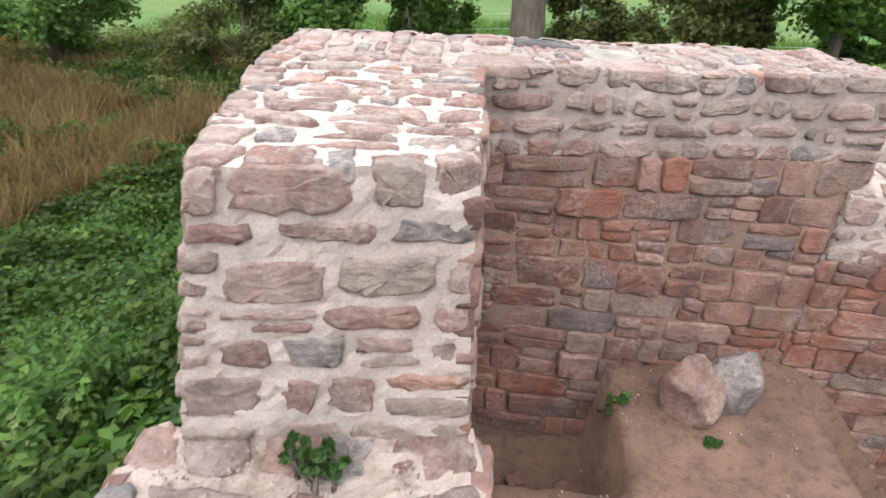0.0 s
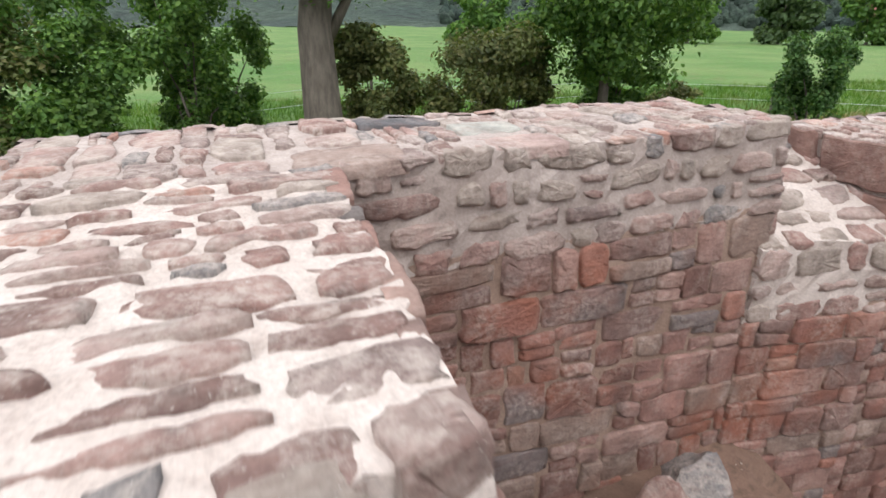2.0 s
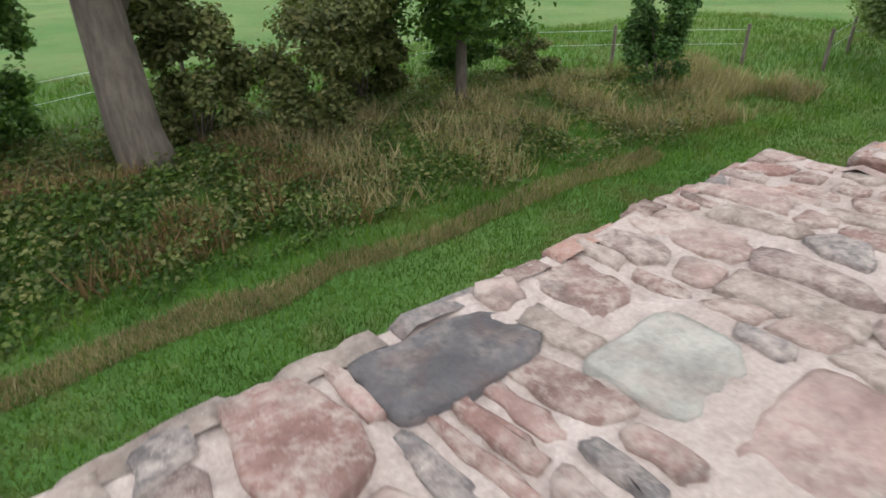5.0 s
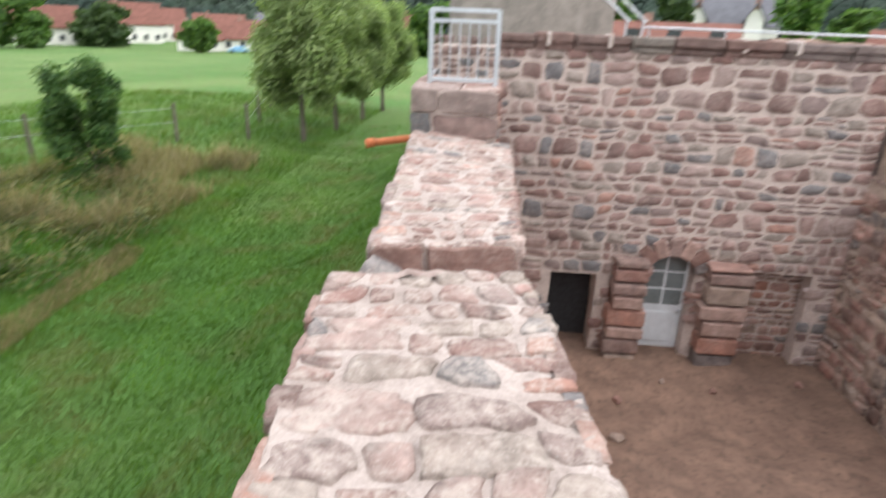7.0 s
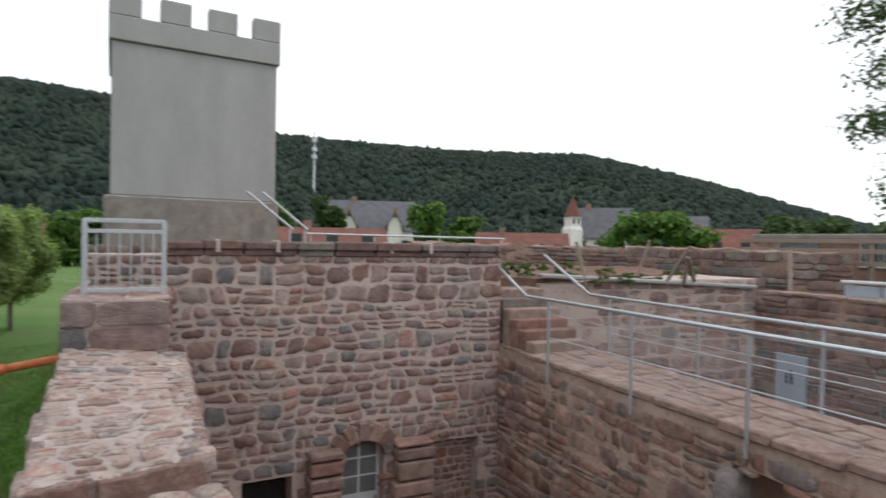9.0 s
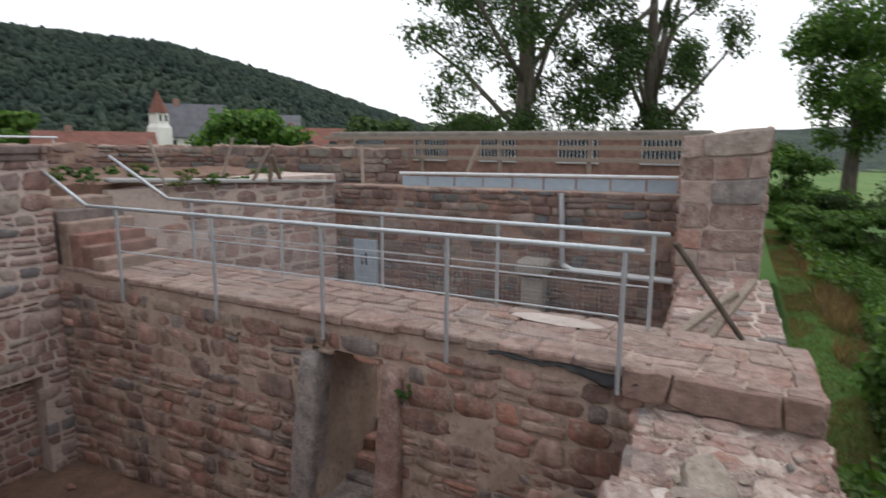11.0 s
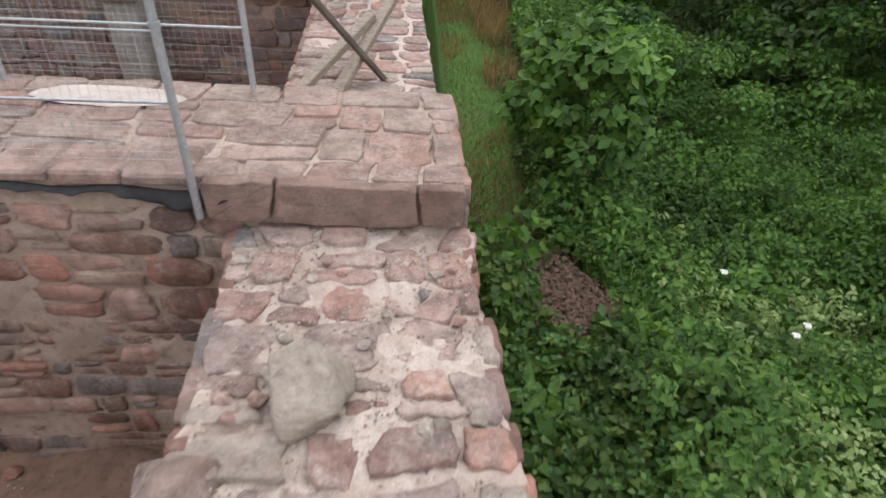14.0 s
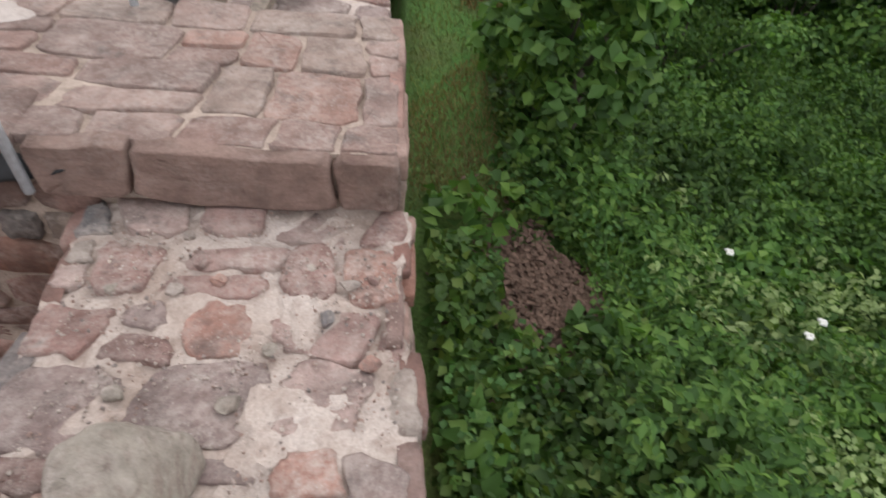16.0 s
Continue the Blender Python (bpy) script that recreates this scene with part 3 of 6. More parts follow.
# north wall, second length
B2 = [(4.3, 2.12), (8.2, 2.12), (8.2, 3.33), (4.05, 3.02)]
B2Z = (-0.20, -0.30, -0.16, -0.20)
wall_b2 = wall("wall_north_3", "red sandstone wall with wide pale mortar joints on top", [block(B2, -4.4, -1.1)], M_MORTAR_OLD)
bed_of(wall_b2, block(B2, -1.15, [z - 0.004 for z in B2Z], 0.06, grit=0.013), M_WEATHERED, "pale lime mortar capping")
mas = Masonry(wall_b2, 300, 0.028)
t2 = [(*p, z) for p, z in zip(B2, B2Z)]
mas.face([(4.05, 3.02, -0.75), (4.3, 2.12, -0.75), t2[0], t2[3]], (0.24, 0.3), (0.3, 0.5), 0.05, 0.035, "ashlar", OLDS, 51)
mas.face([t2[1], t2[2], t2[3], t2[0]], (0.12, 0.26), (0.13, 0.34), 0.06, 0.012, "cobble", CAPS, 52, 0.3, 0.0, 0.008)
mas.face([(4.3, 2.12, -1.2), (8.2, 2.12, -1.2), t2[1], t2[0]], (0.11, 0.2), (0.18, 0.4), 0.03, 0.03, "rubble", NEW, 53)
mas.face([(4.3, 2.12, -4.3), (8.2, 2.12, -4.3), (8.2, 2.12, -1.2), (4.3, 2.12, -1.2)], (0.12, 0.22), (0.18, 0.45), 0.016, 0.035, "ashlar", INNER, 54)
mas.face([t2[2], t2[3], (4.05, 3.02, -1.2), (8.2, 3.33, -1.2)][::-1], (0.12, 0.22), (0.2, 0.5), 0.05, 0.035, "rubble", NEW, 55)
mas.finish()

P = [(8.15, 2.3), (10.2, 2.3), (10.2, 3.45), (8.15, 3.38)]
wall_p = wall("wall_north_4", "raised platform of large dark sandstone blocks", [block(P, -4.4, 0.33)], M_MORTAR_C)
mas = Masonry(wall_p)
mas.face([(8.15, 3.38, -0.22), (8.15, 2.3, -0.22), (8.15, 2.3, 0.35), (8.15, 3.38, 0.35)], (0.26, 0.3), (0.35, 0.6), 0.03, 0.05, "ashlar", DARKS, 61, 0)
mas.face([(*p, 0.35) for p in P], (0.3, 0.5), (0.4, 0.7), 0.03, 0.02, "ashlar", NEW, 62, 0)
mas.face([(8.15, 2.3, -2.4), (10.2, 2.3, -2.4), (10.2, 2.3, 0.35), (8.15, 2.3, 0.35)], (0.14, 0.3), (0.2, 0.4), 0.04, 0.03, "rubble", OLDS, 63)
mas.finish()

# east wall with door, cellar opening and niche
CX, CB = 10.17, 10.95


def c_solid(y0, y1, z0, z1, x0=CX):
    return block([(x0, y0), (CB, y0), (CB, y1), (x0, y1)], z0, z1, 0.2, 0.015)


openings = [(0.43, 1.22, -4.6, -2.78), (-1.17, -0.38, -4.6, -2.28), (-3.05, -2.1, -4.6, -2.55)]
wall_c = wall("wall_east", "tall rubble wall of mixed pink and brown sandstone", [
    c_solid(-3.47, 3.35, -2.28, 0.82), c_solid(1.22, 3.35, -4.8, -2.28), c_solid(0.43, 1.22, -2.78, -2.28), c_solid(-0.38, 0.43, -4.8, -2.28),
    c_solid(-2.1, -1.17, -4.8, -2.28), c_solid(-3.05, -2.1, -2.55, -2.28), c_solid(-3.05, -2.1, -4.8, -2.55, CX + 0.3), c_solid(-3.47, -3.05, -4.8, -2.28)], M_MORTAR_C)


def in_opening(p, pad=0.06):
    return any(a - pad < p.y < b + pad and c < p.z < d + pad for a, b, c, d in openings)


mas = Masonry(wall_c)
mas.face([(CX, 2.32, -2.2), (CX, -3.47, -2.2), (CX, -3.47, 0.82), (CX, 2.32, 0.82)], (0.15, 0.34), (0.15, 0.42), 0.05, 0.024, "cobble", (M_RUBBLE, M_RUBBLE_J), 71, 0.45, 0.012, 0.012, in_opening)
mas.face([(CX, 3.35, -4.6), (CX, -3.47, -4.6), (CX, -3.47, -2.2), (CX, 3.35, -2.2)], (0.1, 0.27), (0.14, 0.42), 0.045, 0.03, "rubble", (M_RUBBLE, M_RUBBLE_J), 72, 0.4, 0.01, 0.03, in_opening)
mas.face([(CX, 3.35, 0.35), (CX, 2.32, 0.35), (CX, 2.32, 0.95), (CX, 3.35, 0.95)], (0.12, 0.2), (0.16, 0.3), 0.045, 0.03, "rubble", DARKS, 73)
mas.face([(CX + 0.3, -2.1, -4.6), (CX + 0.3, -3.05, -4.6), (CX + 0.3, -3.05, -2.55), (CX + 0.3, -2.1, -2.55)], (0.1, 0.2), (0.14, 0.3), 0.04, 0.03, "rubble", OLDS, 74)
mas.finish()

# south wall with its doorway
DZ = -0.98
D0, D1 = -3.475, -4.9
wall_d = wall("wall_south", "massive brown sandstone wall with doorway and walkway on top", [
    block([(-0.19, D1), (4.05, D1), (4.05, D0), (-0.19, D0)], -4.4, [DZ - 0.02, DZ + 0.03, DZ + 0.03, DZ - 0.02], 0.15, 0.03),
    block([(5.1, D1), (10.6, D1), (10.6, D0), (5.1, D0)], -4.6, [DZ + 0.04, DZ + 0.10, DZ + 0.10, DZ + 0.04], 0.15, 0.03),
    block([(4.0, D1), (5.15, D1), (5.15, D0), (4.0, D0)], -1.36, DZ + 0.025, 0.15, 0.02)], M_BED)


def in_arch(p):
    return 3.98 < p.x < 5.18 and p.z < -1.42


mas = Masonry(wall_d)
mas.face([(-0.19, D0, DZ), (10.4, D0, DZ + 0.12), (10.4, D1, DZ + 0.12), (-0.19, D1, DZ)][::-1], (0.3, 0.5), (0.28, 0.62), 0.03, 0.008, "ashlar", (M_TREAD, M_TREAD_J), 82, 0.5, 0.02, 0.012)
mas.face([(1.4, D0 + 0.02, DZ - 0.26), (-0.2, D0 + 0.02, DZ - 0.28), (-0.2, D0 + 0.02, DZ), (1.4, D0 + 0.02, DZ + 0.02)], (0.26, 0.3), (0.5, 0.8), 0.012, 0.05, "ashlar", (M_LIP, M_OLD_J), 83, 0)
mas.face([(-0.19, D0, -2.4), (-0.19, D1, -2.4), (-0.19, D1, DZ), (-0.19, D0, DZ)], (0.2, 0.3), (0.3, 0.6), 0.03, 0.04, "ashlar", OLDS, 84)
mas.face([(10.2, D0, -4.2), (1.2, D0, -3.9), (1.2, D0, DZ - 0.22), (10.2, D0, DZ - 0.1)], (0.11, 0.34), (0.15, 0.62), 0.04, 0.026, "cobble", (M_STAINED, M_STAINED_J), 81, 0.5, 0.01, 0.035, in_arch)
mas.finish()

# thin uneven flags that overhang the inner face
x, r8 = 1.45, random.Random(8)
while x < 9.0:
    w = r8.uniform(0.32, 0.8)
    z = DZ + 0.012 * x + r8.uniform(-0.01, 0.015)
    bm = bmesh.new()
    add_box(bm, (x + 0.008, D0 - 0.32, z - r8.uniform(0.06, 0.10)), (x + w - 0.008, D0 + r8.uniform(0.02, 0.065), z + 0.02), 0.018, pose(0, 0, 0, r8.uniform(-2, 2), r8.uniform(-1, 1), r8.uniform(-2.5, 2.5)))
    for v in bm.verts:
        v.co += noise.noise_vector(v.co * 6) * 0.016
    part("coping_flag", bm, M_TREAD, wall_d)
    x += w

# ---------------------------------------------------------------- second room: walls behind the walkway
A3 = [(0.0, -8.6), (1.25, -8.6), (1.25, -4.85), (-0.15, -4.85)]
wall_a3 = wall("wall_west_south", "low stretch of old sandstone wall beyond the walkway", [block(A3, -3.6, (-1.05, -1.05, -1.35, -1.35), 0.15, 0.04)], M_MORTAR_C)
mas = Masonry(wall_a3, 160)
mas.face([(A3[0][0], A3[0][1], -1.05), (A3[1][0], A3[1][1], -1.05), (A3[2][0], A3[2][1], -1.35), (A3[3][0], A3[3][1], -1.35)], (0.2, 0.36), (0.25, 0.5), 0.045, 0.03, "rubble", NEW, 101)
mas.face([(1.25, -4.85, -3.0), (1.25, -8.6, -3.0), (1.25, -8.6, -1.05), (1.25, -4.85, -1.35)], (0.16, 0.3), (0.2, 0.5), 0.03, 0.03, "rubble", OLDS, 102)
mas.finish()

EY = -9.6
wall_e = wall("wall_south_far", "dark weathered sandstone wall with stained top", [block([(1.2, EY - 0.8), (9.3, EY - 0.8), (9.3, EY), (1.2, EY)], -3.7, (0.2, 0.12, 0.12, 0.2), 0.25, 0.04)], M_MORTAR_OLD)
mas = Masonry(wall_e)
mas.face([(9.3, EY, -3.4), (1.3, EY, -3.4), (1.3, EY, 0.2), (9.3, EY, 0.12)], (0.14, 0.3), (0.2, 0.5), 0.025, 0.03, "rubble", DARKS, 111, 0.25, 0, 0.03)
mas.finish()

pillar = wall("wall_corner_pier", "tall pale ashlar corner of the ruined tower", [block([(0.17, -10.6), (1.42, -10.6), (1.42, -8.6), (0.17, -8.6)], -3.2, (1.4, 1.25, 1.25, 1.4), 0.25, 0.03)], M_MORTAR_C)
mas = Masonry(pillar, 120)
mas.face([(1.42, -8.6, -1.2), (0.17, -8.6, -1.2), (0.17, -8.6, 1.35), (1.42, -8.6, 1.25)], (0.26, 0.42), (0.35, 0.7), 0.03, 0.04, "ashlar", NEW, 121, 0.1)
mas.face([(0.17, -8.6, -2.4), (0.17, -10.6, -2.4), (0.17, -10.6, 1.4), (0.17, -8.6, 1.4)], (0.26, 0.42), (0.35, 0.7), 0.03, 0.04, "ashlar", NEW, 122, 0.1)
mas.face([(1.42, -9.6, -2.4), (1.42, -8.6, -2.4), (1.42, -8.6, 1.25), (1.42, -9.6, 1.25)], (0.26, 0.42), (0.35, 0.7), 0.03, 0.04, "ashlar", OLDS, 123, 0.1)
mas.finish()

wall_g = wall("wall_south_east", "grey rendered wall with pale coping", [block([(9.3, -9.6), (11.6, -9.6), (11.6, -4.92), (10.9, -4.92)], -3.6, (0.40, 0.40, 0.22, 0.22), 0.3, 0.03)], M_MORTAR_C)
mas = Masonry(wall_g, 140)
mas.face([(10.9, -4.92, -2.9), (9.3, -9.6, -2.9), (9.3, -9.6, 0.36), (10.9, -4.92, 0.18)], (0.2, 0.4), (0.3, 0.6), 0.05, 0.015, "rubble", NEW, 131, 0.2, 0, 0.02, lambda p: p.y > -5.9 and p.z > -0.9)
mas.finish()
bm = bmesh.new()
add_box(bm, (9.97, -9.7, 0.27), (10.4, -4.8, 0.35), 0.02, pose(0, 0, 0, 2.2, 0, -18.9))
part("coping", bm, M_CONCRETE, wall_g, "pale cement coping")

for k, (a, b, za, zb) in enumerate((((14.2, -3.4), (13.2, -9.4), 1.06, 1.0), ((13.2, -9.45), (8.8, -12.3), 1.04, 0.98))):
    ax, ay = (Vector(b) - Vector(a)).normalized()
    foot = [a, b, (b[0] - ay * 0.9, b[1] + ax * 0.9), (a[0] - ay * 0.9, a[1] + ax * 0.9)]
    far = wall("wall_court_%d" % (k + 1), "ruined dark sandstone wall with a ragged top", [block(foot[::-1] if ay > 0 else foot, -2.5, [za, zb, zb, za], 0.12, 0.09)], M_MORTAR_OLD)
    mas = Masonry(far, 150)
    mas.face([(*a, -0.6), (*b, -0.6), (*b, zb - 0.02), (*a, za - 0.02)], (0.10, 0.26), (0.2, 0.6), 0.03, 0.05, "rubble", DARKS, 145 + k, 0.3, 0, 0.06)
    mas.finish()

# brick outbuilding with barred windows
brick = thing("brick_outbuilding", "low red brick outbuilding with barred windows", "building", at=(6, -14.5, -2.5))
bm = bmesh.new()
add_box(bm, (1.3, -17.5, -3.0), (12.5, -14.0, 1.35), 0.03)
part("wall", bm, M_BRICK, brick)
bm = bmesh.new()
add_box(bm, (1.2, -17.6, 1.35), (12.6, -13.85, 1.5), 0.03)
part("coping", bm, M_PLINTH, brick)
for x in (2.3, 4.5, 6.8, 9.0, 11.2):
    bm = bmesh.new()
    add_box(bm, (x - 0.55, -14.02, 0.65), (x + 0.55, -13.98, 1.3))
    win = part("window", bm, M_WINDOW, brick, "dark barred window")
    bm = bmesh.new()
    for i in range(11):
        add_tube(bm, (x - 0.52 + i * 0.104, -13.95, 0.63), (x - 0.52 + i * 0.104, -13.95, 1.32), 0.012, None, 5)
    for z in (0.65, 1.3):
        add_box(bm, (x - 0.57, -13.97, z - 0.02), (x + 0.57, -13.93, z + 0.02))
    part("grille", bm, M_WHITE, win, "pale steel bars")

# pale gutter and boards on top of the far wall
gutter = thing("roof_gutter", "long pale grey gutter on blue-grey boards", "gutter", at=(4.5, -10.2, 0.2))
bm = bmesh.new()
add_tube(bm, (1.4, -10.15, 0.50), (7.8, -10.15, 0.43), 0.035)
part("pipe", bm, M_WHITE, gutter)
for i in range(9):
    bm = bmesh.new()
    x = 1.5 + i * 0.7
    add_box(bm, (x, -10.22, 0.10), (x + 0.66, -10.19, 0.44 - i * 0.01), 0.005)
    part("board", bm, M_BLUE, gutter)

down = thing("downpipe", "galvanised downpipe bending into a pale drain", "pipe", at=(3.7, -9.5, 0))
bm = bmesh.new()
add_path(bm, [(3.70, -9.52, 0.16), (3.66, -9.5, -0.3), (3.6, -9.48, -1.28)], 0.06)
part("upright", bm, M_STEEL, down)
bm = bmesh.new()
add_path(bm, [(3.6, -9.48, -1.28), (3.4, -9.46, -1.36), (1.3, -9.3, -1.36)], 0.055)
part("drain", bm, M_WHITE, down, "pale plastic drain pipe")

cab = thing("steel_door", "blue-grey steel door standing in the far wall", "door", at=(8.4, -9.5, -2.6))
bm = bmesh.new()
add_box(bm, (8.06, -9.56, -3.36), (8.72, -9.48, -1.14), 0.01)
leaf = part("door_leaf", bm, M_BLUE, cab)
bm = bmesh.new()
add_box(bm, (8.32, -9.475, -1.75), (8.38, -9.455, -1.45), 0.004)
add_box(bm, (8.44, -9.475, -1.75), (8.48, -9.455, -1.5), 0.004)
part("lock_plate", bm, M_WINDOW, leaf, "dark lock plate")

post = thing("stone_pillar", "short square pillar of grey sandstone with cap", "pillar", at=(4.05, -9.0, -2.9))
bm = bmesh.new()
add_box(bm, (3.83, -9.2, -3.4), (4.25, -8.8, -1.45), 0.03)
part("shaft", bm, M_PLINTH, post)
bm = bmesh.new()
add_box(bm, (3.74, -9.3, -1.45), (4.36, -8.72, -1.12), 0.06)
part("capstone", bm, M_PLINTH, post)

# ---------------------------------------------------------------- east wall: cornice, door, piers
y = 2.34
r9 = random.Random(91)
while y > -3.4:
    w = min(r9.uniform(0.5, 0.95), y + 3.47)
    bm = bmesh.new()
    z = 1.03 + r9.uniform(-0.02, 0.03)
    add_box(bm, (CX - 0.10 + r9.uniform(-0.02, 0.02), y - w + 0.02, 0.90), (CB, y, z), 0.025)
    add_box(bm, (CX - 0.05, y - w + 0.02, 0.80), (CB - 0.02, y, 0.91), 0.02)
    part("coping_stone", bm, M_DARK, wall_c)
    y -= w
for y in (1.62, 0.72, -1.2, -1.95):
    bm = bmesh.new()
    add_box(bm, (CX - 0.11, y - 0.03, 0.86), (CX + 0.3, y + 0.03, 1.06), 0.01)
    part("mortar_joint", bm, M_PALE, wall_c)


def pier(y0, y1, seed):
    r = random.Random(seed)
    z = -4.35
    while z < -2.45:
        h = r.uniform(0.2, 0.34)
        bm = bmesh.new()
        d = r.uniform(-0.04, 0.05)
        add_box(bm, (CX - 0.30 - r.uniform(0, 0.06), y0 + d, z + 0.02), (CX + 0.02, y1 + r.uniform(-0.05, 0.05), min(z + h, -2.4)), 0.025)
        part("pier_block", bm, M_OLD, wall_c)
        z += h + 0.02


pier(-0.36, 0.22, 1)
pier(-2.0, -1.3, 2)
for i in range(7):
    a = math.pi * (i + 0.5) / 7
    bm = bmesh.new()
    c = Vector((CX - 0.02, -0.775 + 0.52 * math.cos(a), -2.62 + 0.42 * math.sin(a)))
    add_box(bm, c - Vector((0.06, 0.10, 0.16)), c + Vector((0.12, 0.10, 0.16)), 0.02, pose(0, 0, 0, math.degrees(a) - 90, 0, 0))
    part("arch_stone", bm, M_OLD, wall_c)

door = thing("cellar_door", "white painted half-glazed wooden door in a stone arch", "door", at=(CX + 0.3, -0.775, -4.15))
DX = CX + 0.25


def arch_panel(y0, y1, z0, z1, rise, x0, x1):
    bm = bmesh.new()
    pts = [(y0, z0), (y1, z0)] + [((y0 + y1) / 2 + (y1 - y0) / 2 * math.cos(math.pi * k / 8), z1 + rise * math.sin(math.pi * k / 8)) for k in range(9)]
    f = bm.faces.new([bm.verts.new((x0, a, b)) for a, b in pts])
    ext = bmesh.ops.extrude_face_region(bm, geom=[f])["geom"]
    bmesh.ops.translate(bm, vec=(x1 - x0, 0, 0), verts=[v for v in ext if isinstance(v, bmesh.types.BMVert)])
    bmesh.ops.recalc_face_normals(bm, faces=bm.faces)
    return bm


part("door_leaf", arch_panel(-1.16, -0.39, -4.2, -2.45, 0.15, DX, DX + 0.05), M_WHITE, door)
for i in range(2):
    for j in range(3):
        bm = bmesh.new()
        y0, z0 = -1.10 + i * 0.34, -3.36 + j * 0.32
        add_box(bm, (DX - 0.012, y0, z0), (DX + 0.01, y0 + 0.30, z0 + 0.285), 0.004)
        part("pane", bm, M_PANE, door, "grey glass pane")
for z0, z1 in ((-4.1, -3.5),):
    bm = bmesh.new()
    add_box(bm, (DX - 0.02, -1.07, z0), (DX + 0.01, -0.48, z1), 0.015)
    part("panel", bm, M_WHITE, door)
bm = bmesh.new()
bmesh.ops.create_uvsphere(bm, u_segments=10, v_segments=8, radius=0.035, matrix=Matrix.Translation((DX - 0.05, -1.09, -3.45)))
part("door_knob", bm, M_STEEL, door, "dull metal door knob", True)

# added black panel: its colour stands for the unlit cellar behind the opening
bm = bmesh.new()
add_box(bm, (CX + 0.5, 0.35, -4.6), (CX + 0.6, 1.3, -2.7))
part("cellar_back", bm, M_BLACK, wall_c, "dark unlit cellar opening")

# ---------------------------------------------------------------- tower and stair behind
tower = thing("concrete_tower", "square grey rendered tower with a battlemented top", "tower", at=(13.9, 2.4, -2))
TQ = pose(14.75, 1.68, 0, 0, 0, 4)
TW, TD = 3.55, 3.4


def tower_box(bm, x0, x1, y0, y1, z0, z1, bevel=0.02):
    start = len(bm.verts)
    add_box(bm, (x0, y0, z0), (x1, y1, z1), bevel)
    bm.verts.ensure_lookup_table()
    bmesh.ops.transform(bm, matrix=TQ, verts=bm.verts[start:])


bm = bmesh.new()
tower_box(bm, 0, TD, -TW / 2 - 0.02, TW / 2 + 0.06, -3, 1.95, 0.04)
part("plinth", bm, M_PLINTH, tower, "stained bare concrete plinth")
bm = bmesh.new()
tower_box(bm, 0.06, TD - 0.06, -TW / 2 + 0.06, TW / 2 - 0.06, 1.95, 5.2, 0.02)
part("shaft", bm, M_CONCRETE, tower)
bm = bmesh.new()
tower_box(bm, -0.02, TD + 0.02, -TW / 2, TW / 2, 5.2, 5.72, 0.02)
part("parapet", bm, M_CONCRETE, tower)
for side in range(2):
    for i in range(4):
        y0 = -TW / 2 + i * (TW - 0.62) / 3
        bm = bmesh.new()
        x0 = -0.02 if side == 0 else TD - 0.28
        tower_box(bm, x0, x0 + 0.3, y0, y0 + 0.62, 5.72, 6.22, 0.02)
        part("merlon", bm, M_CONCRETE, tower)
for i in (1, 2):
    for y0 in (-TW / 2, TW / 2 - 0.3):
        bm = bmesh.new()
        tower_box(bm, i * 1.1, i * 1.1 + 0.62, y0, y0 + 0.3, 5.72, 6.22, 0.02)
        part("merlon", bm, M_CONCRETE, tower)

stair = thing("stone_stair", "short flight of worn stone steps up from the walkway", "stairs", at=(9.6, -4.1, -0.9))
for i in range(6):
    bm = bmesh.new()
    x0 = 9.15 + i * 0.27
    add_box(bm, (x0 + 0.003, -4.72, -1.1), (x0 + 0.267 if i < 5 else 11.2, -3.55, -0.68 + i * 0.17), 0.02)
    part("step", bm, M_OLD, stair)
bank = block([(11.0, -9.5), (13.4, -9.5), (13.8, -3.45), (11.1, -3.45)], -3.5, (0.42, 0.5, 0.55, 0.30), 0.2, 0.10)
tagged(new("ground_terrace", mesh_of("ground_terrace", *bank, M_EARTH, True)), "weedy earth terrace behind the rubble wall", "ground", kind="structure")
bank2 = block([(10.95, -3.4), (24, -3.4), (24, 2.2), (10.95, 2.2)], -3.5, 0.75, 0.6, 0.05)
tagged(new("ground_court", mesh_of("ground_court", *bank2, M_EARTH, True)), "earth filled court behind the rubble wall", "ground", kind="structure")


